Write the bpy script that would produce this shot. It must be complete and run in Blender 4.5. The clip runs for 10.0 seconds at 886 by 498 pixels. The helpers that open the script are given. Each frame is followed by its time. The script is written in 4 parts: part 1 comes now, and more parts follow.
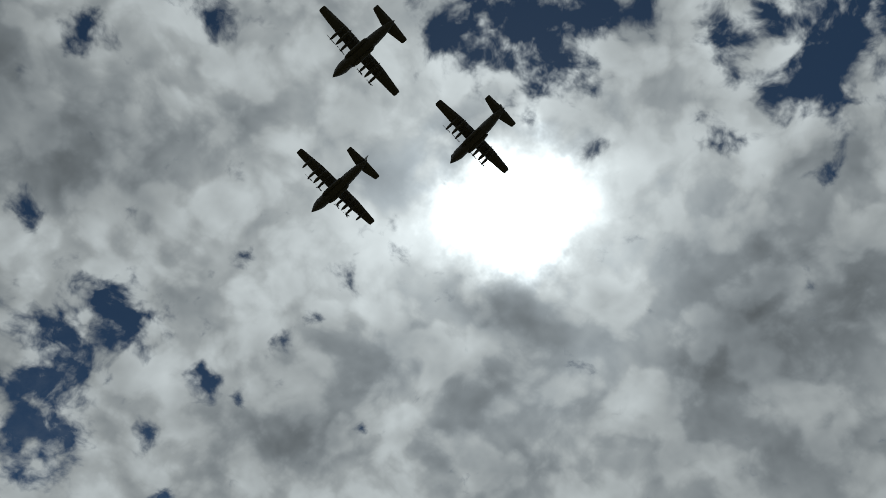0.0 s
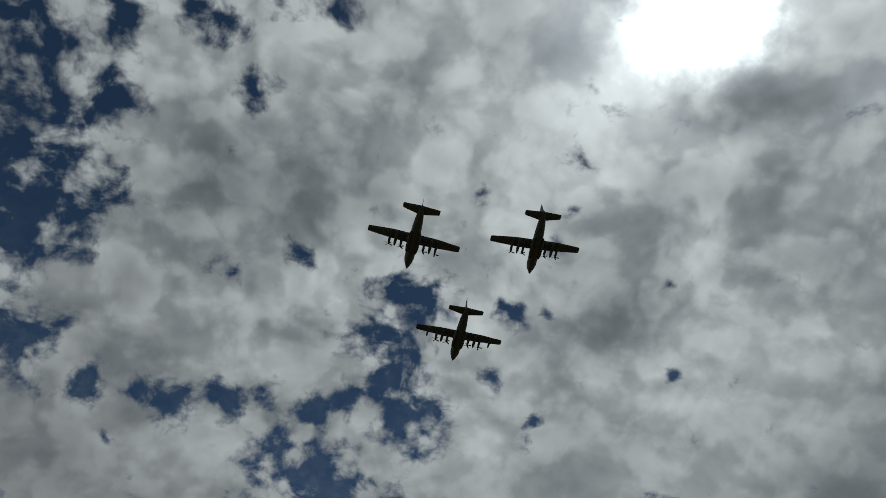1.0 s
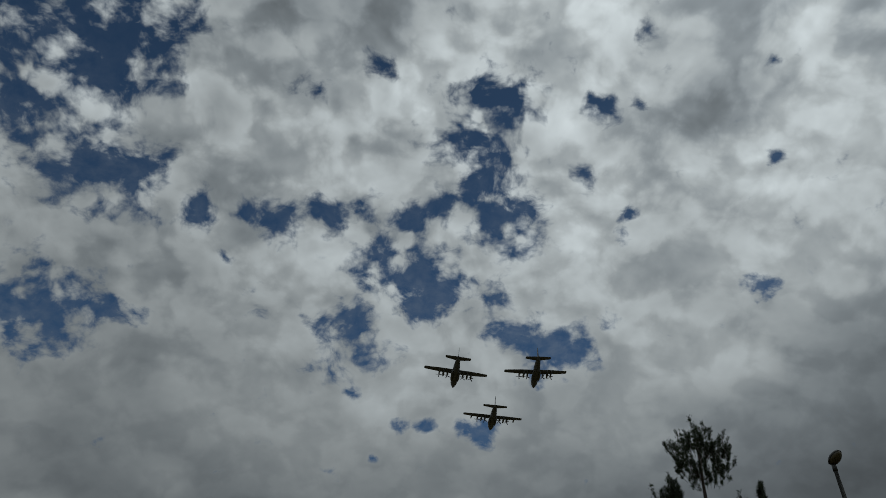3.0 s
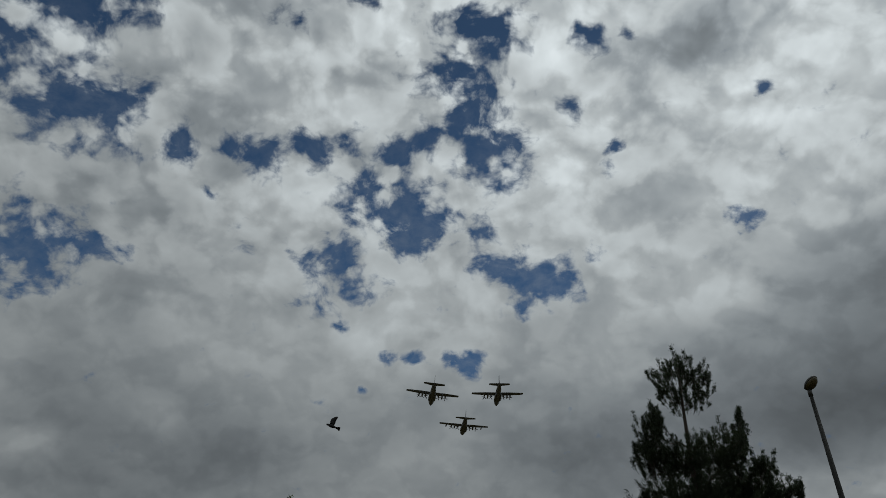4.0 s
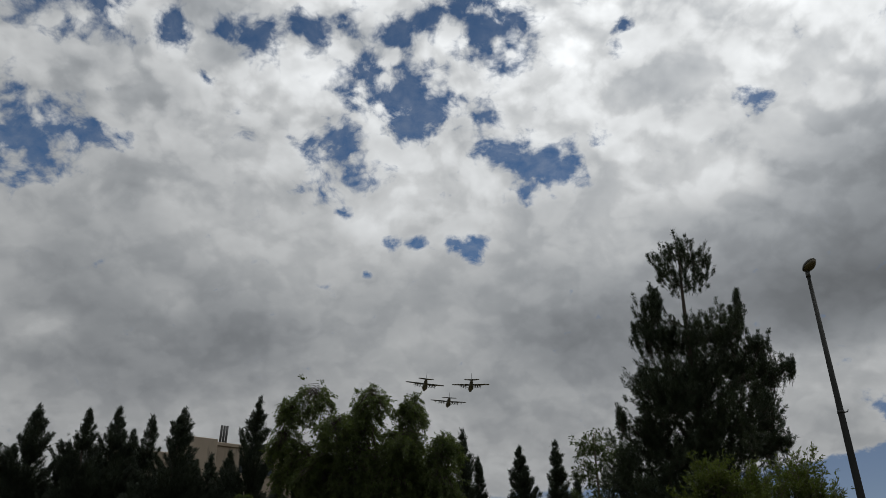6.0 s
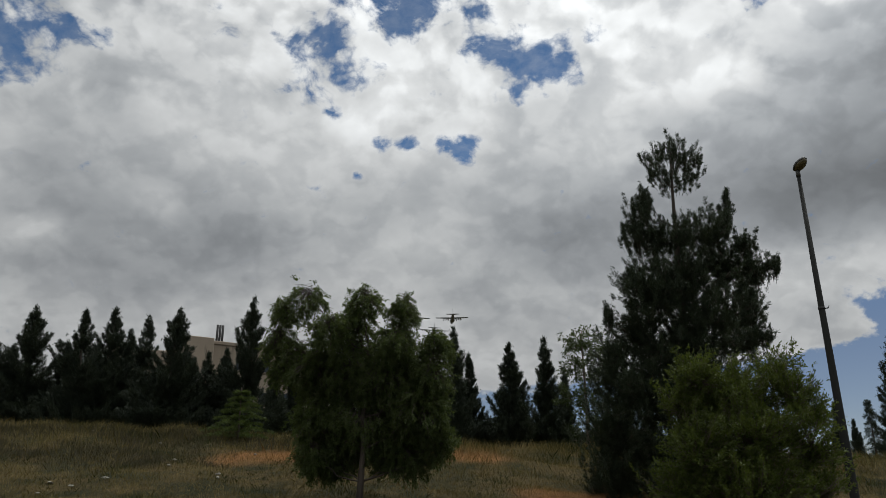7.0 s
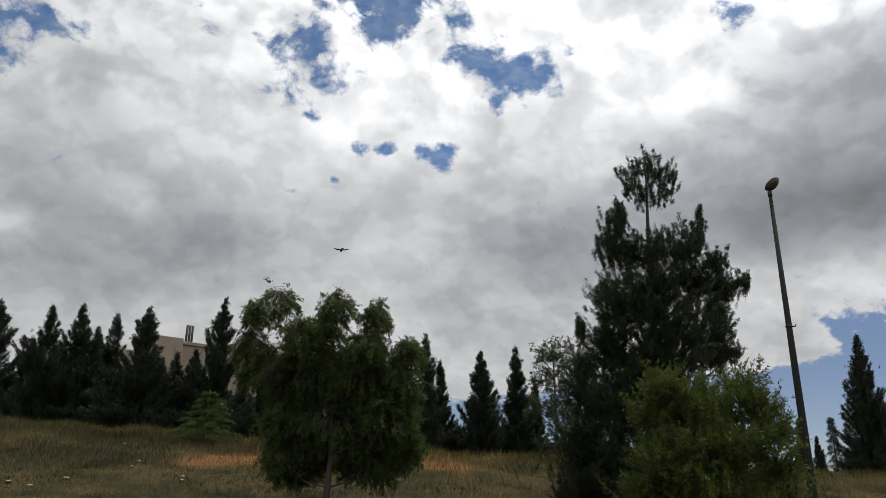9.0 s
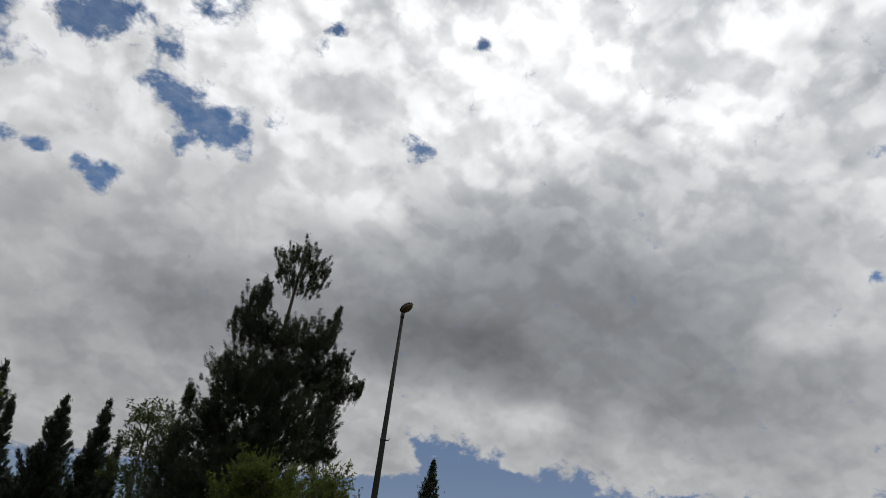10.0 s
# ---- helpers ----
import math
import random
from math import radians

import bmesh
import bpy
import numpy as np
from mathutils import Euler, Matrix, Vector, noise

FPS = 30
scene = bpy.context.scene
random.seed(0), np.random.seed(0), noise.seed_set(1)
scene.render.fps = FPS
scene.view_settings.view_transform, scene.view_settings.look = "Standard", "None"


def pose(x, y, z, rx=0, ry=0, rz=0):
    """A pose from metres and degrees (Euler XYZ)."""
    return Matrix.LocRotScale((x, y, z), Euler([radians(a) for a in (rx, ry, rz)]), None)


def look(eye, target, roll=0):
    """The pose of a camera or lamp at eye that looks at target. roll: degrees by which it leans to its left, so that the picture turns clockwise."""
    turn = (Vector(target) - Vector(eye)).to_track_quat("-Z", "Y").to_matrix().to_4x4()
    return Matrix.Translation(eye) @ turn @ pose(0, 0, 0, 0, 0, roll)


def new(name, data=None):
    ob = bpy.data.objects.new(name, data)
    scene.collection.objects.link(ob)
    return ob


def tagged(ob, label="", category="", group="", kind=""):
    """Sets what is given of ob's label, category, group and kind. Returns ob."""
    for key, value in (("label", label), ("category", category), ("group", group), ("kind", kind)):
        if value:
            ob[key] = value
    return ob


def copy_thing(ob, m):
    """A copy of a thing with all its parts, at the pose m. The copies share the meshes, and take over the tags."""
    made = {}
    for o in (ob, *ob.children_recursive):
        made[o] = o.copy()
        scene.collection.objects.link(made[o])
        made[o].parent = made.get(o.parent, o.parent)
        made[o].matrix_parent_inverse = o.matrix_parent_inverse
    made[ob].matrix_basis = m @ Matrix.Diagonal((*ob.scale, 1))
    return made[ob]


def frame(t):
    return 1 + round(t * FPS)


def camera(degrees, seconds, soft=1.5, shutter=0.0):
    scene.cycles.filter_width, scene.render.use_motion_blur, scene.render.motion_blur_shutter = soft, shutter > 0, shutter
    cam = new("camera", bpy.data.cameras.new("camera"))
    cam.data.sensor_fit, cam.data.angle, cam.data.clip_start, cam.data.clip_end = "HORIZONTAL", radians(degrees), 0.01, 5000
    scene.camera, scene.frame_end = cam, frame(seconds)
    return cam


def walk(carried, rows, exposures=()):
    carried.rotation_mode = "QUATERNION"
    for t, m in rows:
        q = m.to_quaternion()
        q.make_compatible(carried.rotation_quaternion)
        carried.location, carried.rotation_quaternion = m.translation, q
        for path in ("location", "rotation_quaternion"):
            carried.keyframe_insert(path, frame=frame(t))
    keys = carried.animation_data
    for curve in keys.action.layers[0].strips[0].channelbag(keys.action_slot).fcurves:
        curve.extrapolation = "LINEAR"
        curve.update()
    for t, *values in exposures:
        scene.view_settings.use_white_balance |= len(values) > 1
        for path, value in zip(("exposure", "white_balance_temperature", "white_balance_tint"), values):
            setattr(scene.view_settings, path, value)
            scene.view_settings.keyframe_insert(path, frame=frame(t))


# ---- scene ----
cam = camera(62.38, 10.0, soft=0.85)
EYE = (0.0, 0.0, 1.6)
PATH = [
    (0.0, 153.42, 1.43, -42.95),
    (0.2, 151.29, 0.83, -38.23),
    (0.5, 148.24, 0.98, -28.63),
    (0.8, 146.17, 0.56, -13.98),
    (1.0, 145.76, 0.51, -7.38),
    (1.5, 141.82, 0.12, -4.27),
    (2.0, 136.16, -0.48, -2.55),
    (2.5, 133.66, -1.42, 0.05),
    (2.7, 132.63, -1.51, 0.82),
    (3.8, 125.62, -0.86, 0.52),
    (4.0, 125.31, -0.43, 0.28),
    (4.5, 121.60, -0.01, 0.01),
    (5.0, 121.64, -0.35, 0.68),
    (6.3, 114.21, -0.09, 0.63),
    (6.5, 112.84, -0.13, 0.06),
    (7.0, 108.62, 0.31, 0.13),
    (7.5, 108.10, 0.00, -0.00),
    (8.0, 108.06, 0.06, -0.59),
    (8.5, 108.45, -0.21, -1.13),
    (9.0, 109.20, -0.84, -2.31),
    (9.5, 113.51, -4.45, -12.60),
    (9.7, 115.73, -5.36, -20.98),
    (10.0, 117.53, -6.81, -34.08)]
EXPOSURES = [(0.0, -0.9, 6050, 2), (0.6, -0.95, 6050, 2), (1.0, -1.0, 6050, 2), (1.5, -1.10, 6050, 2), (2.0, -0.97, 6000, 2), (2.7, -0.75, 6000, 2), (3.8, -0.52, 6050, 3), (4.5, -0.22, 6100, 4), (5.2, 0.0, 6150, 5), (6.3, 0.24, 6350, 9), (7.0, 0.5, 6350, 8), (7.5, 0.74, 6400, 9), (8.0, 0.82, 6400, 9), (9.0, 0.82, 6400, 10), (9.5, 0.66, 6400, 10), (10.0, 0.38, 6400, 10)]
walk(cam, [(t, pose(*EYE, rx, ry, rz)) for t, rx, ry, rz in PATH], EXPOSURES)

# ---------------------------------------------------------------- sky and sun
SUN = Vector((0.3521, 0.2085, 0.9124))

# Openings in the cloud deck: place on the deck (x, y over height) and radius.
HOLES_HIGH = [(0.167, 0.018, 0.041), (0.120, 0.048, 0.030), (0.110, 0.078, 0.019), (0.211, 0.021, 0.025), (0.385, -0.182, 0.044), (0.389, -0.141, 0.028), (0.426, -0.127, 0.019), (0.384, -0.210, 0.041), (0.306, -0.106, 0.019), (0.196, -0.030, 0.021), (0.379, -0.037, 0.012), (0.300, 0.065, 0.010), (0.223, -0.064, 0.015), (0.356, -0.030, 0.009), (-0.099, 0.499, 0.011), (-0.146, 0.317, 0.012), (0.204, 0.343, 0.012), (0.316, -0.137, 0.016), (0.480, -0.094, 0.011)]
HOLES_MID = [(0.037, 0.543, 0.035), (0.001, 0.606, 0.030), (0.029, 0.650, 0.042), (0.051, 0.706, 0.038), (0.020, 0.620, 0.030), (-0.027, 0.695, 0.024), (-0.071, 0.718, 0.024), (-0.124, 0.692, 0.019), (-0.180, 0.700, 0.024), (-0.240, 0.708, 0.026), (-0.288, 0.685, 0.020), (-0.342, 0.682, 0.021), (-0.117, 0.773, 0.033), (-0.067, 0.803, 0.046), (-0.029, 0.837, 0.036), (-0.068, 0.860, 0.030), (0.053, 0.840, 0.022), (0.133, 0.937, 0.038), (0.159, 0.963, 0.028), (0.120, 0.992, 0.026), (0.081, 0.907, 0.029), (-0.177, 0.899, 0.032), (-0.201, 0.888, 0.021), (-0.138, 0.944, 0.026), (-0.202, 0.991, 0.026), (-0.179, 1.030, 0.016)]
HOLES_WEST = [(-0.456, 0.611, 0.037), (-0.428, 0.642, 0.017), (-0.387, 0.604, 0.019), (-0.413, 0.401, 0.045), (-0.386, 0.460, 0.037), (-0.452, 0.399, 0.051), (-0.421, 0.486, 0.028), (-0.509, 0.532, 0.033), (-0.353, 0.392, 0.021), (-0.317, 0.437, 0.019), (-0.611, 0.821, 0.043), (-0.592, 0.855, 0.029), (-0.551, 0.799, 0.017), (-0.500, 0.840, 0.018), (-0.364, 0.325, 0.031), (-0.296, 0.337, 0.020), (-0.372, 0.271, 0.032), (-0.269, 0.261, 0.013), (-0.212, 0.239, 0.014), (-0.178, 0.246, 0.013), (-0.150, 0.315, 0.009), (-0.123, 0.225, 0.011), (-0.068, 0.223, 0.010)]
HOLES_EAST = [(0.032, 1.134, 0.023), (0.006, 1.112, 0.014), (-0.102, 1.112, 0.012), (-0.060, 1.112, 0.011), (-0.150, 1.190, 0.009), (0.403, 0.799, 0.017), (0.161, 0.553, 0.014), (0.203, 0.541, 0.011), (0.093, 0.530, 0.011), (0.209, 0.698, 0.012), (0.209, 0.729, 0.012), (0.150, 0.633, 0.012), (-0.102, 0.497, 0.009), (-0.173, 0.529, 0.013), (0.100, 0.396, 0.010), (0.205, 0.404, 0.010), (0.201, 0.452, 0.010), (0.338, 0.480, 0.008), (0.369, 0.599, 0.009), (0.203, 0.893, 0.015), (-0.327, 0.761, 0.011), (0.986, 0.448, 0.012), (1.058, 0.491, 0.014)]
# Beyond its far rim (radius by bearing x/y) the deck ends in open sky, with a few loose clouds.
RIM = [(-0.10, 2.60), (0.06, 2.03), (0.30, 1.97), (0.46, 1.90), (0.60, 1.69), (0.85, 1.76), (1.10, 1.86)]
LOOSE = [(0.80, 1.63, 0.10), (0.90, 1.60, 0.07), (0.70, 1.70, 0.10), (1.11, 1.385, 0.035)]
# Thick grey and thin bright parts of the deck: place, radius, brightness.
SHADE_HIGH = [(-0.050, 0.396, 0.086, -0.20), (0.173, 0.233, 0.046, -0.25), (0.490, 0.036, 0.093, -0.25), (0.597, 0.031, 0.096, -0.22), (0.286, 0.400, 0.075, -0.20), (0.365, 0.257, 0.037, -0.15), (0.459, 0.250, 0.061, -0.20), (0.463, 0.377, 0.100, -0.20), (0.563, 0.146, 0.080, -0.20), (0.280, -0.029, 0.050, 0.12), (0.339, 0.078, 0.036, 0.20), (0.172, 0.363, 0.057, 0.10), (-0.038, 0.514, 0.053, 0.10), (-0.128, 0.432, 0.082, -0.12), (0.275, 0.445, 0.056, -0.15), (0.303, 0.540, 0.048, -0.15), (-0.076, 0.595, 0.052, -0.10), (0.202, 0.404, 0.073, 0.12), (0.362, 0.419, 0.036, 0.15)]
SHADE_WIDE = [(0.719, 0.130, 0.12, -0.20), (0.126, 0.261, 0.05, -0.22), (0.462, 0.430, 0.06, -0.12), (-0.445, 0.851, 0.20, -0.10), (-0.477, 0.685, 0.15, -0.10), (-0.565, 1.017, 0.20, -0.10), (0.233, 1.519, 0.25, -0.18), (-0.720, 1.406, 0.20, -0.10), (1.136, 1.265, 0.12, -0.08), (-0.20, 0.45, 0.15, -0.10), (0.712, 0.363, 0.20, -0.12)]
SHADE_LOW = [(0.556, 0.916, 0.145, -0.14), (0.699, 1.185, 0.183, -0.30), (0.506, 1.176, 0.208, -0.36), (-0.583, 1.308, 0.230, -0.20), (-0.338, 1.398, 0.189, -0.20), (0.173, 1.275, 0.160, -0.20), (0.323, 1.364, 0.156, -0.20), (-0.680, 1.114, 0.092, -0.10), (-0.088, 1.262, 0.105, -0.12), (-0.735, 1.258, 0.064, 0.20), (-0.518, 1.220, 0.050, 0.15), (-0.133, 1.045, 0.066, 0.15), (0.425, 0.947, 0.060, 0.20), (0.163, 0.750, 0.050, 0.12), (0.642, 0.831, 0.166, -0.20), (0.866, 0.711, 0.212, -0.30), (1.009, 0.972, 0.289, -0.18), (1.246, 0.833, 0.229, -0.25), (1.042, 0.534, 0.155, -0.12), (0.878, 0.990, 0.236, -0.30), (0.755, 1.094, 0.155, -0.12), (0.771, 0.402, 0.079, -0.12), (1.279, 0.683, 0.116, -0.10), (1.021, 1.231, 0.068, 0.20), (1.127, 1.084, 0.056, 0.15), (1.113, 0.648, 0.070, 0.20), (0.689, 0.475, 0.057, 0.15)]


class Tree:
    """Short hand for shader nodes."""

    def __init__(self, tree):
        self.t = tree
        tree.nodes.clear()

    def add(self, kind):
        return self.t.nodes.new(kind)

    def put(self, socket, value):
        if isinstance(value, bpy.types.NodeSocket):
            self.t.links.new(value, socket)
        else:
            socket.default_value = value

    def math(self, op, a, b=0.0, c=0.0, clamp=False):
        n = self.add("ShaderNodeMath")
        n.operation, n.use_clamp = op, clamp
        for i, v in enumerate((a, b, c)):
            self.put(n.inputs[i], v)
        return n.outputs[0]

    def vec(self, op, a, b=(0, 0, 0), s=None):
        n = self.add("ShaderNodeVectorMath")
        n.operation = op
        self.put(n.inputs[0], a)
        self.put(n.inputs[1], b)
        if s is not None:
            self.put(n.inputs[3], s)
        return n.outputs["Value"] if op in ("DISTANCE", "DOT_PRODUCT", "LENGTH") else n.outputs[0]

    def noise(self, v, scale, detail=4.0, rough=0.5, colour=False):
        n = self.add("ShaderNodeTexNoise")
        self.put(n.inputs["Vector"], v)
        n.inputs["Scale"].default_value = scale
        n.inputs["Detail"].default_value = detail
        n.inputs["Roughness"].default_value = rough
        return n.outputs["Color" if colour else "Fac"]

    def ramp(self, v, a, b, to_a=0.0, to_b=1.0, smooth=True):
        n = self.add("ShaderNodeMapRange")
        n.interpolation_type, n.clamp = "SMOOTHSTEP" if smooth else "LINEAR", True
        for i, x in enumerate((v, a, b, to_a, to_b)):
            self.put(n.inputs[i], x)
        return n.outputs[0]

    def mix(self, f, a, b, blend="MIX"):
        n = self.add("ShaderNodeMix")
        n.data_type, n.blend_type = "RGBA", blend
        self.put(n.inputs[0], f)
        self.put(n.inputs[6], a)
        self.put(n.inputs[7], b)
        return n.outputs[2]


def build_sky():
    world = bpy.data.worlds.new("sky")
    scene.world = world
    world.use_nodes = True
    n = Tree(world.node_tree)
    way = n.add("ShaderNodeTexCoord").outputs["Generated"]
    sep = n.add("ShaderNodeSeparateXYZ")
    n.put(sep.inputs[0], way)
    height = n.math("MAXIMUM", n.math("ADD", sep.outputs[2], 0.35), 0.08)
    flat = n.vec("MULTIPLY", way, (1, 1, 0))
    deck = n.vec("SCALE", flat, s=n.math("DIVIDE", 1.0, height))
    high = n.ramp(sep.outputs[2], 0.36, 0.78)

    def shifted(v, scale, detail, amount):
        """v pushed about by a soft noise."""
        push = n.vec("SUBTRACT", n.noise(v, scale, detail, 0.5, True), (0.5, 0.5, 0.5))
        return n.vec("ADD", v, n.vec("MULTIPLY", n.vec("SCALE", push, s=amount), (1, 1, 0)))

    # the heads are as tall as they are wide, so they shrink less towards the horizon than the deck does
    upright = n.vec("SCALE", flat, s=n.math("DIVIDE", 1.0, n.math("ADD", sep.outputs[2], 0.62)))
    swell = n.vec("SUBTRACT", shifted(upright, 11.0, 1.0, 0.026), upright)
    fray = n.vec("SUBTRACT", shifted(upright, 36.0, 2.0, 0.012), upright)
    mild = n.vec("ADD", deck, swell)
    torn = n.vec("ADD", mild, fray)
    lump_at = n.vec("ADD", upright, swell)
    fray_at = n.vec("ADD", lump_at, fray)
    sunward = n.vec("NORMALIZE", n.vec("SUBTRACT", (SUN.x / (SUN.z + 0.62), SUN.y / (SUN.z + 0.62), 0), upright))

    def heads(v, scale, detail, smooth=0.4):
        """Rounded cloud heads, smaller ones upon larger: high in their middles."""
        w = n.add("ShaderNodeTexVoronoi")
        w.feature, w.normalize, w.voronoi_dimensions = "SMOOTH_F1", True, "2D"
        n.put(w.inputs["Vector"], v)
        for key, value in (("Scale", scale), ("Detail", detail), ("Roughness", 0.5), ("Lacunarity", 2.2), ("Smoothness", smooth)):
            w.inputs[key].default_value = value
        return n.math("SUBTRACT", 0.36, w.outputs["Distance"])

    def lumps(v):
        """The heads and the softer swells between them, which the light models."""
        return n.math("MULTIPLY_ADD", heads(v, 17.0, 2.5), 1.0, n.math("MULTIPLY_ADD", n.noise(v, 12.0, 4.0, 0.48), 1.4, -0.70))

    lump = lumps(lump_at)
    relief = n.math("SUBTRACT", lump, lumps(n.vec("ADD", lump_at, n.vec("SCALE", sunward, s=0.014))))
    mass = n.math("MULTIPLY_ADD", n.noise(lump_at, 7.0, 3.0, 0.45), 2.0, -1.0)
    thick = n.math("MULTIPLY_ADD", lump, 0.55, mass)
    puff = heads(fray_at, 25.0, 3.0, 0.3)
    small = n.math("MULTIPLY_ADD", n.noise(fray_at, 56.0, 5.0, 0.60), 1.0, -0.5)

    # how much cloud: closed but for the openings, into which heads and shreds reach
    hole = 0.0
    for rows, grow in ((HOLES_HIGH, 1.15), (HOLES_MID, 0.92), (HOLES_WEST, 1.32), (HOLES_EAST, 0.9)):
        for x, y, r in rows:
            r *= grow
            hole = n.math("MAXIMUM", hole, n.ramp(n.vec("DISTANCE", torn, (x, y, 0)), r * 0.05, r * 2.6, min(1.0, 0.62 + 12.0 * r), 0.0, False))
    cover = n.math("MULTIPLY_ADD", puff, 1.9, n.math("MULTIPLY_ADD", high, -0.06, 0.66))
    cover = n.math("ADD", cover, n.math("MULTIPLY_ADD", small, 1.25, n.math("MULTIPLY", mass, 0.25)))
    cover = n.math("MULTIPLY_ADD", hole, -1.12, cover)
    # the far rim of the deck
    far = n.vec("LENGTH", torn)
    parts = n.add("ShaderNodeSeparateXYZ")
    n.put(parts.inputs[0], deck)
    bearing = n.math("DIVIDE", parts.outputs[0], n.math("MAXIMUM", parts.outputs[1], 0.05))
    rim = RIM[0][1]
    for (a, r0), (b, r1) in zip(RIM, RIM[1:]):
        rim = n.math("ADD", rim, n.ramp(bearing, a, b, 0.0, r1 - r0))
    beyond = n.ramp(n.math("SUBTRACT", far, rim), -0.10, 0.15, 0.0, 1.6)
    for x, y, r in LOOSE:
        beyond = n.math("SUBTRACT", beyond, n.ramp(n.vec("DISTANCE", torn, (x, y, 0)), r * 0.1, r * 1.7, 1.35, 0.0))
    cover = n.math("SUBTRACT", cover, n.math("MAXIMUM", beyond, 0.0))
    cloud = n.ramp(cover, -0.24, 0.40)
    # thin haze in the openings farther off
    veil = n.math("MULTIPLY", n.ramp(sep.outputs[2], 0.22, 0.45), n.ramp(sep.outputs[2], 0.50, 0.82, 1.0, 0.0))
    cloud = n.math("MAXIMUM", cloud, n.math("MULTIPLY", veil, n.math("MULTIPLY_ADD", small, 0.5, 0.08), clamp=True))
    thin = n.ramp(cover, 0.20, 0.70, 1.0, 0.0)

    # how bright the cloud is from below: thick masses are grey, thin parts and sunward sides white
    shade = n.math("MULTIPLY_ADD", n.noise(deck, 3.6, 3.0, 0.5), 0.30, -0.14)
    broken = n.vec("ADD", n.vec("ADD", deck, fray), n.vec("SCALE", swell, s=3.0))
    for x, y, r, a in SHADE_WIDE + [(x, y, r, a * 1.4) for x, y, r, a in SHADE_HIGH] + SHADE_LOW:
        shade = n.math("ADD", shade, n.ramp(n.vec("DISTANCE", broken, (x, y, 0)), r * 0.2, r * 1.5, a * 1.3, 0.0))
    form = n.ramp(thick, -0.10, 0.45, 0.17, -0.24)
    form = n.math("ADD", form, n.ramp(n.math("MULTIPLY_ADD", puff, 0.55, n.noise(lump_at, 19.0, 2.0, 0.45)), 0.42, 0.64, -0.19, 0.22))
    form = n.math("MULTIPLY_ADD", relief, 0.85, form)
    form = n.math("MULTIPLY_ADD", small, n.math("MULTIPLY", high, 0.10), form)
    shade = n.math("MULTIPLY_ADD", form, n.math("MULTIPLY_ADD", high, 0.76, 0.24), shade)
    shade = n.math("MULTIPLY_ADD", thin, 0.05, shade)
    level = n.math("MULTIPLY", n.math("POWER", 2.0, n.math("MULTIPLY", shade, 2.1)), 0.60)
    grey = n.mix(n.ramp(level, 0.2, 0.7), (0.92, 0.955, 1.0, 1), (1.0, 1.0, 0.995, 1))

    # the sun behind the cloud
    toward = n.math("MAXIMUM", n.vec("DOT_PRODUCT", way, SUN), 0.0)
    blurred = n.vec("NORMALIZE", n.vec("ADD", way, n.vec("SCALE", n.vec("SUBTRACT", n.noise(way, 8.0, 5.0, 0.62, True), (0.5, 0.5, 0.5)), s=0.27)))
    disc = n.math("MAXIMUM", n.vec("DOT_PRODUCT", blurred, SUN), 0.0)
    halo = n.math("MULTIPLY_ADD", n.math("POWER", toward, 3.0), 0.66, 0.58)
    halo = n.math("MULTIPLY", halo, n.ramp(sep.outputs[2], 0.08, 0.76, 0.63, 1.0))
    glare = n.math("ADD", n.math("MULTIPLY", n.math("POWER", disc, 430.0), 9.0), n.math("MULTIPLY", n.math("POWER", toward, 48.0), 0.62))
    level = n.math("MULTIPLY", level, halo)
    level = n.math("DIVIDE", n.math("MULTIPLY", level, 1.42), n.math("MULTIPLY_ADD", level, 0.70, 1.0))
    level = n.math("ADD", level, n.math("MULTIPLY", glare, n.math("MAXIMUM", n.math("MULTIPLY_ADD", thick, -2.0, 0.8), 0.12)))
    lit = n.vec("SCALE", grey, s=level)

    air = n.add("ShaderNodeTexSky")
    air.sky_type, air.sun_disc = "NISHITA", False
    air.sun_elevation, air.sun_rotation = math.asin(SUN.z), math.atan2(SUN.x, SUN.y)
    air.air_density, air.dust_density, air.ozone_density = 0.75, 0.1, 1.3
    blue = n.vec("SCALE", air.outputs[0], s=n.math("MULTIPLY", n.ramp(sep.outputs[2], 0.15, 0.45, 0.037, 0.056), n.ramp(sep.outputs[2], 0.45, 0.90, 1.0, 0.70)))
    blue = n.mix(n.ramp(sep.outputs[2], 0.15, 0.40), n.vec("MULTIPLY", blue, (1.12, 1.0, 0.98)), n.vec("MULTIPLY", blue, (0.87, 1.01, 1.06)))
    both = n.mix(cloud, blue, lit)
    out = n.add("ShaderNodeBackground")
    n.put(out.inputs[0], both)
    out.inputs[1].default_value = 1.0
    n.put(n.add("ShaderNodeOutputWorld").inputs[0], out.outputs[0])
    world.cycles.sampling_method = "MANUAL"
    world.cycles.sample_map_resolution = 512


build_sky()
sun = new("sun", bpy.data.lights.new("sun", "SUN"))
sun.data.energy, sun.data.angle, sun.data.color = 0.6, radians(14), (1.0, 0.95, 0.88)
sun.matrix_world = look(SUN * 100, (0, 0, 0))


# ---------------------------------------------------------------- materials
def material(name, build):
    m = bpy.data.materials.new(name)
    m.use_nodes = True
    n = Tree(m.node_tree)
    surface = build(n)
    n.put(n.add("ShaderNodeOutputMaterial").inputs[0], surface)
    return m


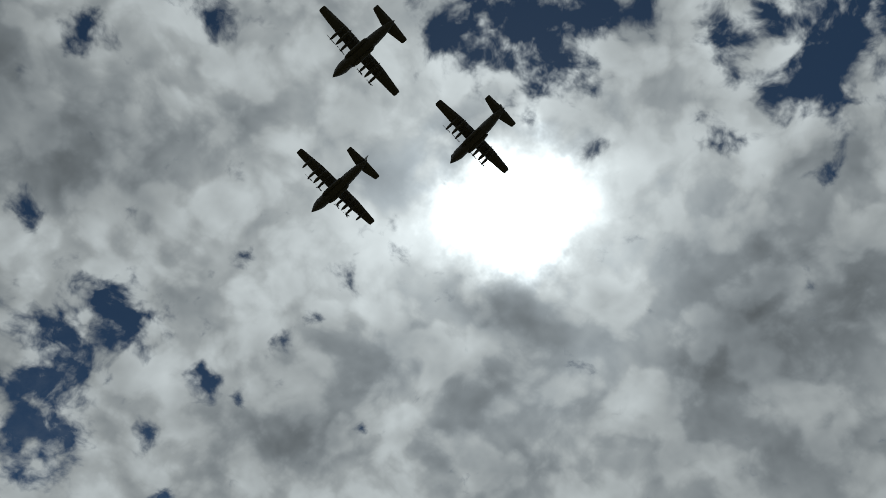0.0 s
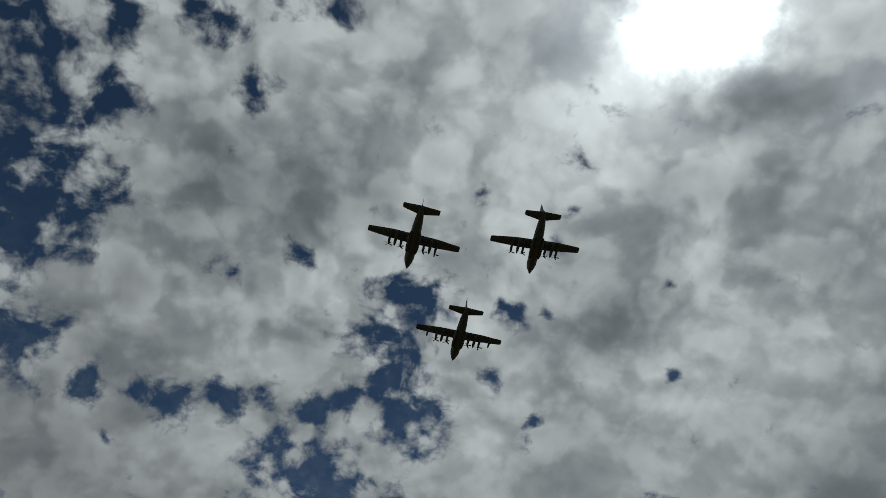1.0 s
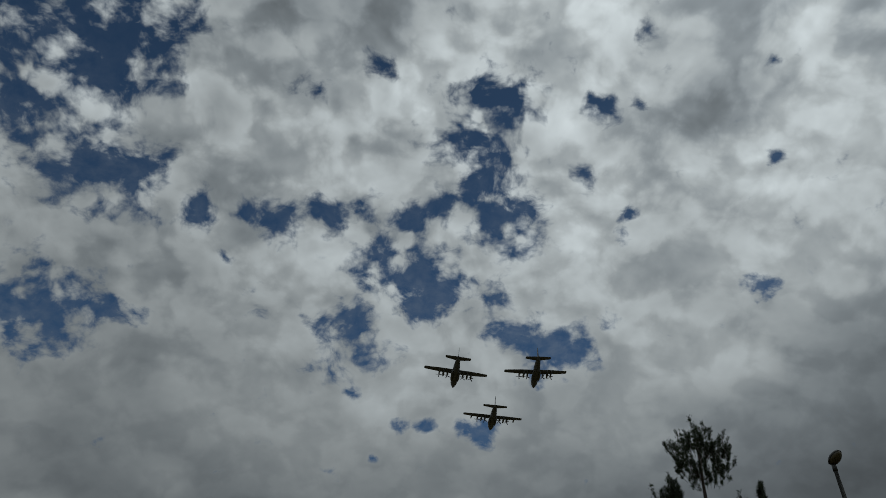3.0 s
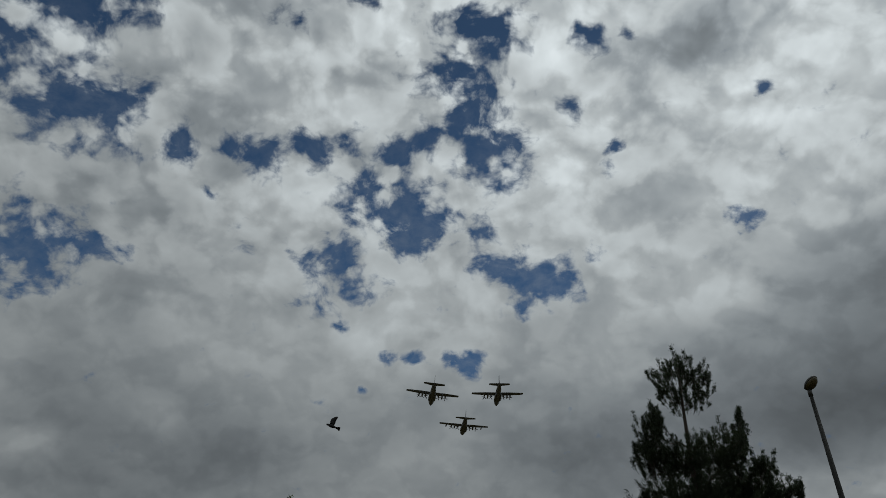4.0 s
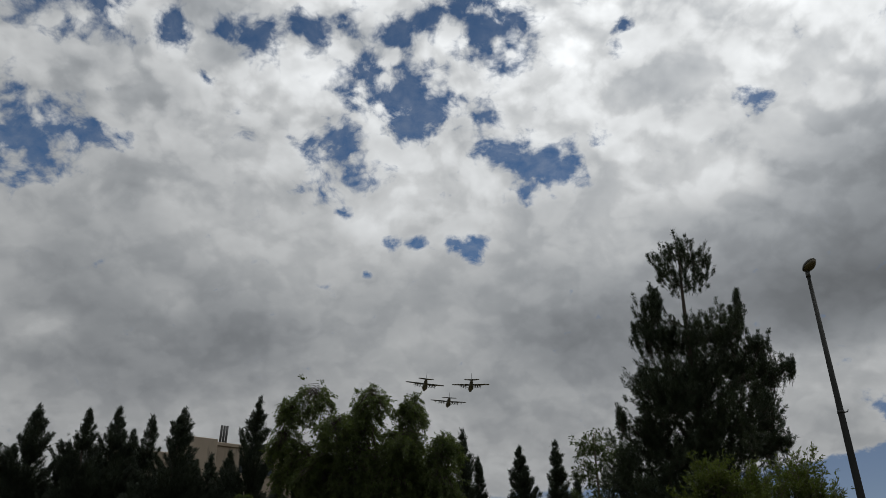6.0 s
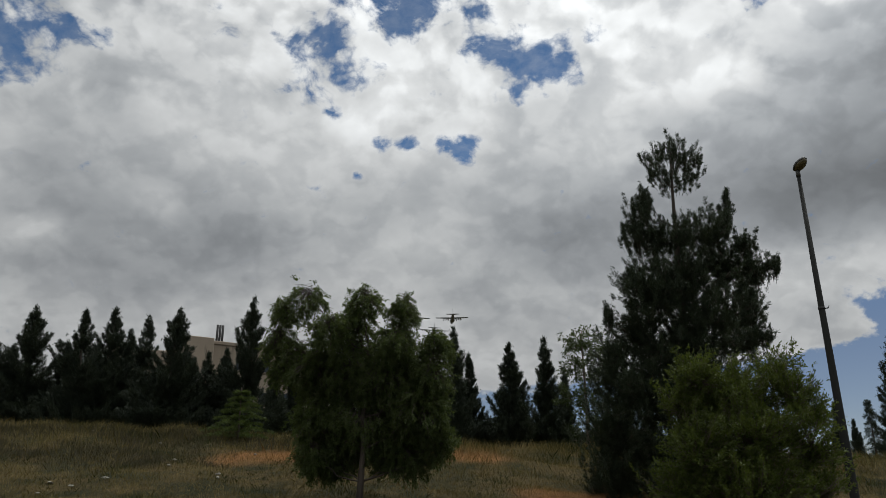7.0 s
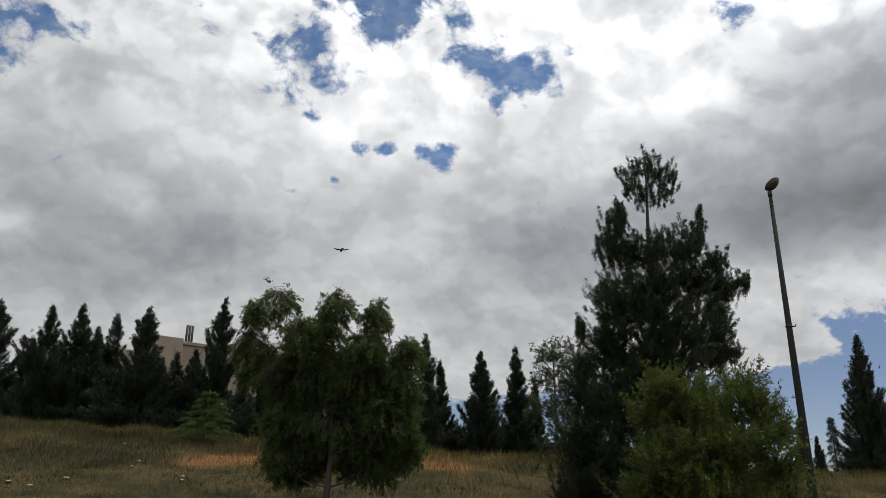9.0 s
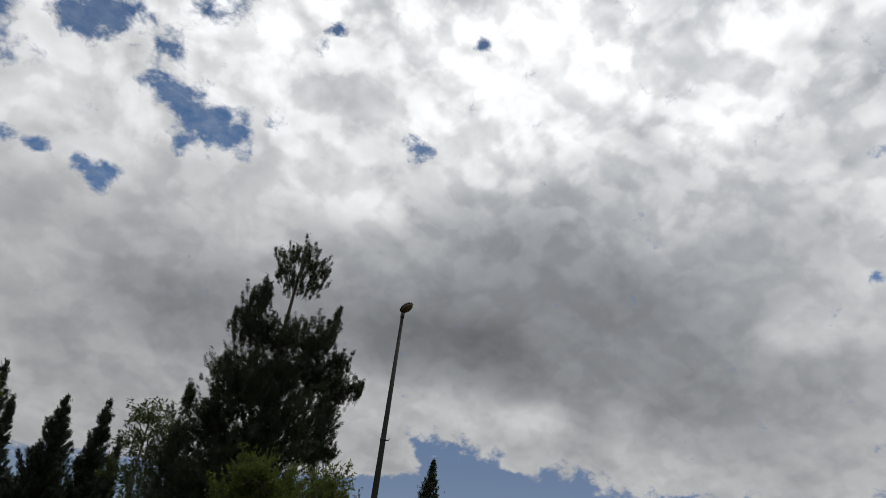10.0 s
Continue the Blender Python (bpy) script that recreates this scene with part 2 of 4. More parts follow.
def principled(n, colour, rough=0.6, metal=0.0, bump=None, strength=0.3, distance=0.02, spec=0.5):
    p = n.add("ShaderNodeBsdfPrincipled")
    n.put(p.inputs["Base Color"], colour)
    n.put(p.inputs["Roughness"], rough)
    p.inputs["Metallic"].default_value = metal
    p.inputs["Specular IOR Level"].default_value = spec
    if bump is not None:
        b = n.add("ShaderNodeBump")
        b.inputs["Strength"].default_value = strength
        b.inputs["Distance"].default_value = distance
        n.put(b.inputs["Height"], bump)
        n.put(p.inputs["Normal"], b.outputs[0])
    return p.outputs[0]


def place(n):
    return n.add("ShaderNodeNewGeometry").outputs["Position"]


def local(n):
    return n.add("ShaderNodeTexCoord").outputs["Object"]


def leaf_material(name, dark, light, through_light=0.35, patch=1.2):
    """Leaves: colour varies from leaf to leaf and in patches over the crown; some light comes through."""
    def build(n):
        geo = n.add("ShaderNodeNewGeometry")
        f = n.math("ADD", n.math("MULTIPLY", geo.outputs["Random Per Island"], 0.55),
                   n.math("MULTIPLY", n.noise(geo.outputs["Position"], patch, 3.0), 0.6))
        c = n.mix(n.math("SUBTRACT", f, 0.05, clamp=True), (*dark, 1), (*light, 1))
        d = principled(n, c, 0.55, spec=0.3)
        tr = n.add("ShaderNodeBsdfTranslucent")
        n.put(tr.inputs[0], n.mix(0.5, c, (light[0] * 1.3, light[1] * 1.3, light[2] * 0.6, 1)))
        s = n.add("ShaderNodeMixShader")
        s.inputs[0].default_value = through_light
        n.put(s.inputs[1], d)
        n.put(s.inputs[2], tr.outputs[0])
        return s.outputs[0]
    return material(name, build)


def bark_material(name, dark, light):
    def build(n):
        p = local(n)
        stretched = n.vec("MULTIPLY", p, (1, 1, 0.25))
        v = n.noise(stretched, 14.0, 6.0, 0.65)
        return principled(n, n.mix(v, (*dark, 1), (*light, 1)), 0.9, bump=v, strength=0.6)
    return material(name, build)


PINE_LEAF = leaf_material("pine_needles", (0.016, 0.024, 0.014), (0.048, 0.066, 0.036), 0.18)
OLIVE_LEAF = leaf_material("narrow_leaves", (0.024, 0.036, 0.013), (0.105, 0.140, 0.044), 0.45)
BUSH_LEAF = leaf_material("bush_leaves", (0.028, 0.045, 0.008), (0.112, 0.142, 0.034), 0.40)
ACACIA_LEAF = leaf_material("light_leaves", (0.022, 0.034, 0.014), (0.08, 0.108, 0.038), 0.3)
YOUNG_LEAF = leaf_material("young_needles", (0.036, 0.056, 0.015), (0.095, 0.128, 0.036), 0.35)
CYPRESS_LEAF = leaf_material("cypress_scales", (0.016, 0.023, 0.016), (0.048, 0.062, 0.040), 0.12)
SPRUCE_LEAF = leaf_material("spruce_needles", (0.035, 0.050, 0.050), (0.09, 0.12, 0.11), 0.2)
HEDGE_LEAF = leaf_material("undergrowth_leaves", (0.015, 0.022, 0.012), (0.045, 0.060, 0.026), 0.2)
SCRUB = leaf_material("scrub_leaves", (0.026, 0.027, 0.014), (0.095, 0.082, 0.045), 0.15, 0.6)
BARK = bark_material("grey_bark", (0.05, 0.04, 0.032), (0.16, 0.13, 0.10))
BARK_DARK = bark_material("dark_bark", (0.03, 0.024, 0.02), (0.09, 0.07, 0.055))


BARE = [(-5.8, 24.8, 2.0), (-8.6, 15.2, 1.0), (3.4, 19.0, 1.8), (10.2, 19.5, 1.8), (1.0, 27.0, 1.6)]


def _bare(n, p):
    """Where the orange soil shows through."""
    q = n.vec("ADD", n.vec("MULTIPLY", p, (1, 1, 0)), n.vec("SCALE", n.vec("SUBTRACT", n.noise(p, 0.8, 4.0, 0.6, True), (0.5, 0.5, 0.5)), s=2.6))
    f = 0.0
    for x, y, r in BARE:
        f = n.math("MAXIMUM", f, n.ramp(n.vec("DISTANCE", q, (x, y, 0)), r * 0.3, r * 1.2, 1.0, 0.0))
    return f


def _ground(n):
    p = place(n)
    mid, fine = n.noise(p, 0.7, 5.0, 0.62), n.noise(p, 7.0, 6.0, 0.7)
    c = n.mix(n.ramp(mid, 0.36, 0.62), (0.045, 0.048, 0.022, 1), (0.14, 0.105, 0.045, 1))
    c = n.mix(_bare(n, p), c, (0.38, 0.19, 0.075, 1))
    c = n.mix(n.ramp(fine, 0.35, 0.7), n.vec("SCALE", c, s=0.45), c)
    return principled(n, c, 0.95, bump=fine, strength=1.0, distance=0.12, spec=0.1)


def _grass(n):
    geo = n.add("ShaderNodeNewGeometry")
    p = geo.outputs["Position"]
    r = geo.outputs["Random Per Island"]
    f = n.math("ADD", n.math("MULTIPLY", r, 0.45), n.math("MULTIPLY_ADD", n.noise(p, 0.5, 4.0, 0.6), 2.8, -1.1), clamp=True)
    c = n.mix(n.ramp(f, 0.15, 0.5), (0.030, 0.042, 0.012, 1), (0.165, 0.135, 0.048, 1))
    c = n.mix(n.ramp(f, 0.6, 0.95), c, (0.29, 0.225, 0.10, 1))
    c = n.mix(n.math("MULTIPLY", _bare(n, p), 0.6), c, (0.42, 0.23, 0.09, 1))
    return principled(n, c, 0.85, spec=0.1)


def _airframe(n):
    p = local(n)
    v = n.noise(p, 0.9, 5.0, 0.6)
    s = n.noise(n.vec("MULTIPLY", p, (2.0, 0.25, 1.0)), 3.0, 4.0)
    c = n.mix(v, (0.13, 0.138, 0.142, 1), (0.18, 0.186, 0.188, 1))
    return principled(n, n.mix(n.ramp(s, 0.6, 0.8), c, (0.09, 0.09, 0.09, 1)), n.ramp(v, 0.3, 0.7, 0.5, 0.65))


def _plain(colour, rough, metal=0.0, scale=6.0, vary=0.3, spec=0.5):
    def build(n):
        v = n.noise(local(n), scale, 5.0, 0.6)
        dark = tuple(c * (1 - vary) for c in colour)
        return principled(n, n.mix(v, (*dark, 1), (*colour, 1)), rough, metal, bump=v, strength=0.1, spec=spec)
    return build


def _stone(n):
    p = local(n)
    v, w = n.noise(p, 0.5, 5.0, 0.6), n.noise(n.vec("MULTIPLY", p, (1, 1, 0.15)), 1.4, 4.0)
    c = n.mix(v, (0.25, 0.205, 0.155, 1), (0.37, 0.31, 0.245, 1))
    return principled(n, n.mix(n.ramp(w, 0.58, 0.75), c, (0.19, 0.16, 0.125, 1)), 0.9, bump=v, strength=0.2)


GROUND = material("dry_earth", _ground)
GRASS = material("grass_blades", _grass)
AIRFRAME = material("grey_airframe_paint", _airframe)
PROP = material("black_blade_paint", _plain((0.03, 0.03, 0.03), 0.5))
GALVANISED = material("galvanised_steel", _plain((0.032, 0.033, 0.031), 0.8, spec=0.15))
LAMP_SHELL = material("lamp_shell", _plain((0.05, 0.05, 0.045), 0.5))
LAMP_GLASS = material("amber_lamp_cover", _plain((0.10, 0.08, 0.035), 0.35))
STONE = material("limestone_cladding", _stone)
DARK_METAL = material("dark_pipe_metal", _plain((0.05, 0.05, 0.05), 0.6, 0.4))
WINDOW = material("dark_window_glass", _plain((0.03, 0.035, 0.04), 0.1))
FEATHER = material("dark_feathers", _plain((0.012, 0.011, 0.011), 0.8, 0.0, 30.0))
ROCK = material("pale_rock", _plain((0.42, 0.40, 0.35), 0.9, 0.0, 8.0))


# ---------------------------------------------------------------- mesh helpers
def mesh_of(name, verts, faces, mat, smooth=False):
    me = bpy.data.meshes.new(name)
    verts = np.asarray(verts, np.float32)
    if isinstance(faces, np.ndarray):
        k = faces.shape[1]
        me.vertices.add(len(verts))
        me.vertices.foreach_set("co", verts.ravel())
        me.loops.add(faces.size)
        me.loops.foreach_set("vertex_index", faces.astype(np.int32).ravel())
        me.polygons.add(len(faces))
        me.polygons.foreach_set("loop_start", np.arange(len(faces), dtype=np.int32) * k)
        me.update(calc_edges=True)
    else:
        me.from_pydata([tuple(map(float, v)) for v in verts], [], faces)
    me.materials.append(mat)
    if smooth:
        me.polygons.foreach_set("use_smooth", [True] * len(me.polygons))
    return me


def part(name, data, material_used=None, parent=None, label=""):
    """Links a mesh or bmesh as one object under its thing or part."""
    if isinstance(data, bmesh.types.BMesh):
        me = bpy.data.meshes.new(name)
        data.to_mesh(me)
        data.free()
        me.materials.append(material_used)
        data = me
    ob = new(name, data)
    ob.parent = parent
    if label:
        ob["label"] = label
    return ob


def tube(points, radii, seg=8):
    """Verts and faces of a closed, tapered tube along points."""
    verts, faces = [], []
    pts = [Vector(p) for p in points]
    side = None
    for i, p in enumerate(pts):
        d = (pts[min(i + 1, len(pts) - 1)] - pts[max(i - 1, 0)]).normalized()
        ref = side if side else (Vector((1, 0, 0)) if abs(d.x) < 0.8 else Vector((0, 1, 0)))
        side = (ref - d * ref.dot(d)).normalized()
        other = d.cross(side)
        for k in range(seg):
            a = 2 * math.pi * k / seg
            verts.append(p + (side * math.cos(a) + other * math.sin(a)) * radii[i])
    for i in range(len(pts) - 1):
        for k in range(seg):
            faces.append((i * seg + k, i * seg + (k + 1) % seg, (i + 1) * seg + (k + 1) % seg, (i + 1) * seg + k))
    faces.append(tuple(reversed(range(seg))))
    faces.append(tuple(range((len(pts) - 1) * seg, len(pts) * seg)))
    return verts, faces


def tube_mesh(name, points, radii, mat, seg=8):
    v, f = tube(points, radii, seg)
    return mesh_of(name, v, f, mat, smooth=True)


def loft(rings, mat, name, smooth=True):
    """A skin over rings of equal count, closed at both ends."""
    k = len(rings[0])
    verts = [v for r in rings for v in r]
    faces = []
    for i in range(len(rings) - 1):
        for j in range(k):
            faces.append((i * k + j, i * k + (j + 1) % k, (i + 1) * k + (j + 1) % k, (i + 1) * k + j))
    faces.append(tuple(reversed(range(k))))
    faces.append(tuple(range((len(rings) - 1) * k, len(rings) * k)))
    return mesh_of(name, verts, faces, mat, smooth)


def unit(v):
    return v / (np.linalg.norm(v, axis=1, keepdims=True) + 1e-9)


def sprays(rng, points, ways, k, length, width, spread, fold=0.25):
    """k slender leaves at every point, about its way. Verts and quads."""
    p = np.repeat(points, k, 0)
    d = unit(np.repeat(unit(ways), k, 0) + rng.normal(0, spread, (len(p), 3)))
    side = unit(np.cross(d, rng.normal(0, 1, (len(p), 3))))
    up = np.cross(side, d)
    ln = length * rng.uniform(0.6, 1.25, (len(p), 1))
    wd = width * rng.uniform(0.7, 1.2, (len(p), 1))
    p = p + rng.normal(0, length * 0.25, p.shape)
    mid = p + d * ln * 0.5
    v = np.stack([p, mid + side * wd * 0.5 + up * wd * fold, p + d * ln, mid - side * wd * 0.5 + up * wd * fold], 1).reshape(-1, 3)
    f = np.arange(len(v)).reshape(-1, 4)
    return v, f


def lobe_points(rng, lobes, seed, density=1.0, ragged=0.35, gap=-0.2, flat=1.0):
    """Points in a crown of lobes (x, y, z, half width, half height, count), crowded to the rim, with gaps."""
    pts, outs = [], []
    for x, y, z, rx, rz, count in lobes:
        m = int(count * density)
        u = unit(rng.normal(0, 1, (m, 3)))
        r = rng.uniform(0.05, 1.0, (m, 1)) ** 0.45
        wob = np.array([noise.noise(Vector(a * 2.3) + Vector((x * 3 + seed, y, z * 3))) for a in u])[:, None]
        q = u * r * (1.0 + ragged * wob * 1.6) * [rx * 0.88, (rx + rz) * 0.45 * flat, rz * 0.88] + [x, y, z]
        hole = np.array([noise.noise(Vector(a * 2.6) + Vector((seed, 7, 3))) for a in q])
        keep = hole > gap - 0.25 * (1 - r[:, 0])
        pts.append(q[keep])
        outs.append(u[keep])
    return np.concatenate(pts), np.concatenate(outs)


def shoots(rng, points, outs, lean, rise, length, per):
    """Twigs from every point: points along them, and their ways."""
    d = unit(outs * lean + [0, 0, rise] + rng.normal(0, 0.22, points.shape))
    ln = length * rng.uniform(0.5, 1.3, (len(points), 1))
    q = rng.uniform(0, 1, (len(points), per, 1))
    p = points[:, None] + d[:, None] * (q - 0.4) * ln[:, None] + [0, 0, 0.25 * rise] * (q * q) * ln[:, None] * 0.5
    return p.reshape(-1, 3), np.repeat(d, per, 0)


def twig_mesh(rng, points, outs, rise, length, mat):
    """A thin three-sided twig under every shoot, joined into one mesh."""
    d = unit(outs * 0.6 + [0, 0, rise])
    a, b = points - d * length * 0.8 - outs * length * 0.4, points + d * length * 0.4
    side = unit(np.cross(d, [0.3, 0.9, 0.1]))
    other = np.cross(d, side)
    ring_ = [side * math.cos(w) + other * math.sin(w) for w in (0.0, 2.094, 4.189)]
    v = np.stack([a + r * 0.007 for r in ring_] + [b + r * 0.003 for r in ring_], 1).reshape(-1, 3)
    k = np.arange(len(points))[:, None, None] * 6
    f = (k + np.array([[0, 1, 4, 3], [1, 2, 5, 4], [2, 0, 3, 5]])[None]).reshape(-1, 4)
    return mesh_of("twigs", v, f, mat)


def limb_path(a, b, sag, rng, steps=5):
    a, b = Vector(a), Vector(b)
    out = []
    for i in range(steps + 1):
        s = i / steps
        p = a.lerp(b, s) + Vector((0, 0, -sag * math.sin(math.pi * s)))
        if 0 < i < steps:
            p += Vector(rng.normal(0, 0.03, 3)) * (b - a).length
        out.append(p)
    return out


# ---------------------------------------------------------------- ground
def bank(x, y):
    """Height of the ground: a pavement's level by the camera, then a grassy bank up to a flat crest."""
    a = np.clip(x / np.maximum(y, 8.0), -1, 1)
    y = y - 6.0 * np.clip((a - 0.33) / 0.15, 0, 1) * np.clip((30 - y) / 12, 0, 1)
    crest = 3.4 - np.where(a < 0, 1.7 * a, 1.0 * a)
    rise = np.interp(y, [4, 10, 18, 24, 30, 40], [0, 0.14, 0.40, 0.70, 1.0, 1.02])
    bumps = 0.10 * np.sin(x * 0.9 + 1.3 * np.sin(y * 0.5)) * np.sin(y * 0.7 + 0.4 * x) + 0.05 * np.sin(x * 2.3 + y * 1.7)
    return crest * rise + bumps * np.clip((y - 8) / 6, 0, 1) * np.clip((60 - y) / 20, 0, 1)


def build_ground():
    near_x, near_y = np.arange(-48, 48.1, 0.6), np.arange(0, 60.1, 0.6)
    xs = np.concatenate([[-4000, -1500, -600, -250, -120, -70], near_x, [70, 120, 250, 600, 1500, 4000]])
    ys = np.concatenate([[-4000, -1500, -500, -150, -50, -15], near_y, [75, 100, 150, 300, 700, 1600, 4000]])
    gx, gy = np.meshgrid(xs, ys)
    v = np.stack([gx, gy, bank(gx, gy)], -1).reshape(-1, 3)
    w, h = len(xs), len(ys)
    i = (np.arange(h - 1)[:, None] * w + np.arange(w - 1)[None]).ravel()
    f = np.stack([i, i + 1, i + w + 1, i + w], 1)
    tagged(new("ground", mesh_of("ground", v, f, GROUND, True)), "dry grassy earth bank with patches of orange soil", "ground", kind="structure")


def blades(rng, x, y, low, high, width, lean):
    p = np.stack([x, y, bank(x, y) - 0.04], 1)
    m = len(p)
    ln = rng.uniform(low, high, (m, 1))
    way = rng.normal(0, lean, (m, 3)) * [1, 1, 0] + [0, 0, 1]
    side = unit(rng.normal(0, 1, (m, 3)) * [1, 0.5, 0]) * rng.uniform(0.5, 1.2, (m, 1)) * width
    mid = p + way * ln * 0.5 * [0.7, 0.7, 1.05]
    v = np.stack([p - side, p + side, mid + side * 0.8, p + way * ln, mid - side * 0.8], 1).reshape(-1, 3)
    return v, np.arange(len(v)).reshape(-1, 5)


def build_grass():
    rng = np.random.default_rng(4)
    y = rng.uniform(8.5, 37.0, 230000)
    x = y * rng.uniform(-0.75, 0.9, len(y))
    v, f = blades(rng, x, y, 0.05, 0.18, 0.005, 0.5)
    tagged(new("grass", mesh_of("grass", v, f, GRASS)), "short dry and olive grass on the bank", "grass", kind="stuff")
    # weeds stand in clumps, thickest along the crest
    cy = np.concatenate([rng.uniform(24, 30, 160), rng.normal(30.5, 1.6, 900)])
    cx = cy * rng.uniform(-0.72, 0.85, len(cy))
    per, size = 45, np.repeat(rng.uniform(0.3, 0.8, len(cy)), 45)
    x = np.repeat(cx, per) + rng.normal(0, 1, len(size)) * size
    y = np.repeat(cy, per) + rng.normal(0, 1, len(size)) * size
    v, f = blades(rng, x, y, 0.12, 0.50, 0.0045, 0.35)
    tagged(new("weeds", mesh_of("weeds", v, f, GRASS)), "clumps of tall dry weeds along the crest", "weeds", kind="stuff")


def build_scrub():
    """Low dark scrub in patches below the crest."""
    rng = np.random.default_rng(21)
    cy = np.concatenate([rng.normal(30.2, 1.3, 300), rng.uniform(22, 29.5, 70)])
    cx = -cy * np.concatenate([rng.uniform(0.12, 0.72, 300), rng.uniform(0.30, 0.72, 70)])
    per, size = 240, np.repeat(rng.uniform(0.25, 0.6, len(cy)), 240)
    x = np.repeat(cx, per) + rng.normal(0, 1, len(size)) * size
    y = np.repeat(cy, per) + rng.normal(0, 1, len(size)) * size
    v, f = blades(rng, x, y, 0.08, 0.30, 0.0045, 0.3)
    tagged(new("scrub", mesh_of("scrub", v, f, SCRUB)), "low dark grey-brown scrub in patches on the bank", "scrub", kind="stuff")


# ---------------------------------------------------------------- trees
def tree_root(name, base, label, category="tree", group=""):
    ob = new(name)
    ob.location = base
    return tagged(ob, label, category, group)


def leafy_tree(name, base, lobes, label, leaf, bark, style, seed, trunk, category="tree", ragged=0.35, twigs=False):
    """Trunk, limbs to the lobes, and a crown of single leaves. trunk: points and radii; style: leaves a point, length, width, spread, droop."""
    rng = np.random.default_rng(seed)
    root = tree_root(name, base, label, category)
    part("trunk", tube_mesh("trunk", [p for p, r in trunk], [r for p, r in trunk], bark, 10), None, root)
    stem = [Vector(p) for p, r in trunk]
    for x, y, z, rx, rz, count in lobes:
        start = min(stem, key=lambda s: abs(s.z - (z - 0.55 * math.hypot(x - s.x, y - s.y))))
        reach = (Vector((x, y, z)) - start).length
        if reach > 0.35:
            r = 0.010 + 0.008 * reach
            part("limb", tube_mesh("limb", limb_path(start, (x, y, z), 0.06 * reach, rng), [r * (1 - 0.14 * i) for i in range(6)], bark, 6), None, root)
    k, length, width, spread, droop, density, gap, twig, per = style
    p, u = lobe_points(rng, lobes, seed, density / per * 2.0, ragged, gap)
    if twigs:
        part("twigs", twig_mesh(rng, p, u, droop, twig, bark), None, root)["kind"] = "stuff"
    p, u = shoots(rng, p, u, 0.6, droop, twig, per)
    v, f = sprays(rng, p, u, k, length, width, spread)
    part("crown", mesh_of("crown", v, f, leaf), None, root)
    return root


def pine_tree(base, lobes, label, seed):
    """A pine: upright candle-like shoots in the open upper crown, dense tufted sprays on the limbs below."""
    rng = np.random.default_rng(seed)
    root = tree_root("pine_tree", base, label)
    trunk = stem_to(lobes, 0.02, 0.19, 0.05, 0.3)
    part("trunk", tube_mesh("trunk", [p for p, r in trunk], [r for p, r in trunk], BARK_DARK, 10), None, root)
    stem = [Vector(p) for p, r in trunk]
    verts, faces, count = [], [], 0
    twig_at, twig_way = [], []
    for lobe in lobes:
        x, y, z, rx, rz, amount = lobe
        open_crown = z > 7.3 or (rx < 0.6 and z > 3.9)
        start = min(stem, key=lambda q: abs(q.z - (z - rz * 0.8 - 0.5 * math.hypot(x - q.x, y - q.y))))
        reach = (Vector((x, y, z)) - start).length
        if reach > 0.3:
            r = 0.012 + 0.008 * reach
            part("limb", tube_mesh("limb", limb_path(start, (x, y, z + rz * 0.2), 0.10 * reach, rng), [r * (1 - 0.15 * i) for i in range(6)], BARK_DARK, 6), None, root)
        if open_crown:
            p, u = lobe_points(rng, [lobe], seed, 0.27 if z > 8.4 else 0.34, 0.5, -0.18)
            rise, length, per, k = 0.8, 0.35, 12, 12
            foot = np.array([0.42, 0.0, 8.1]) if z > 8.4 else np.array([x, y, z - rz - 0.5])
            u = unit(p - foot)
        else:
            p, u = lobe_points(rng, [lobe], seed, 0.44, 0.75, -0.22)
            rise, length, per, k = 0.9, 0.40, 12, 9
        twig_at.append(p), twig_way.append(u)
        q, w = shoots(rng, p, u, 1.0 if open_crown else 0.7, rise, length, per)
        v, f = sprays(rng, q, w, k, 0.085, 0.0125, 0.55)
        verts.append(v), faces.append(f + count)
        count += len(v)
    twigs = twig_mesh(rng, np.concatenate(twig_at), np.concatenate(twig_way), 0.15, 0.20, BARK_DARK)
    part("twigs", twigs, None, root)["kind"] = "stuff"
    part("crown", mesh_of("crown", np.concatenate(verts), np.concatenate(faces), PINE_LEAF), None, root)


def young_conifer(base, height, reach, label, seed):
    """Tiers of level branches with pointed, drooping tips."""
    rng = np.random.default_rng(seed)
    root = tree_root("young_conifer", base, label)
    part("trunk", tube_mesh("trunk", [(0, 0, 0), (0, 0, height)], [0.05, 0.012], BARK, 8), None, root)
    pts, ways = [], []
    for i in range(46):
        s = (i // 6) / 7.6
        a = i * 1.047 + (i // 6) * 0.5 + rng.normal(0, 0.15)
        out = reach * (1.05 - s) ** 0.8 * rng.uniform(0.75, 1.1)
        q = rng.uniform(0.05, 1, (46, 1))
        line = np.array([math.cos(a), math.sin(a), 0]) * q * out + np.array([0, 0, 1]) * (0.30 * q - 0.34 * q * q) * out
        side = np.array([-math.sin(a), math.cos(a), 0]) * rng.normal(0, 0.16, (46, 1)) * (1.1 - q) * out
        pts.append(line + side + [0, 0, 0.18 + s * (height - 0.25)])
        ways.append(np.tile([math.cos(a), math.sin(a), 0.1], (46, 1)))
    v, f = sprays(rng, np.concatenate(pts), np.concatenate(ways), 7, 0.11, 0.018, 0.45)
    part("crown", mesh_of("crown", v, f, YOUNG_LEAF), None, root)


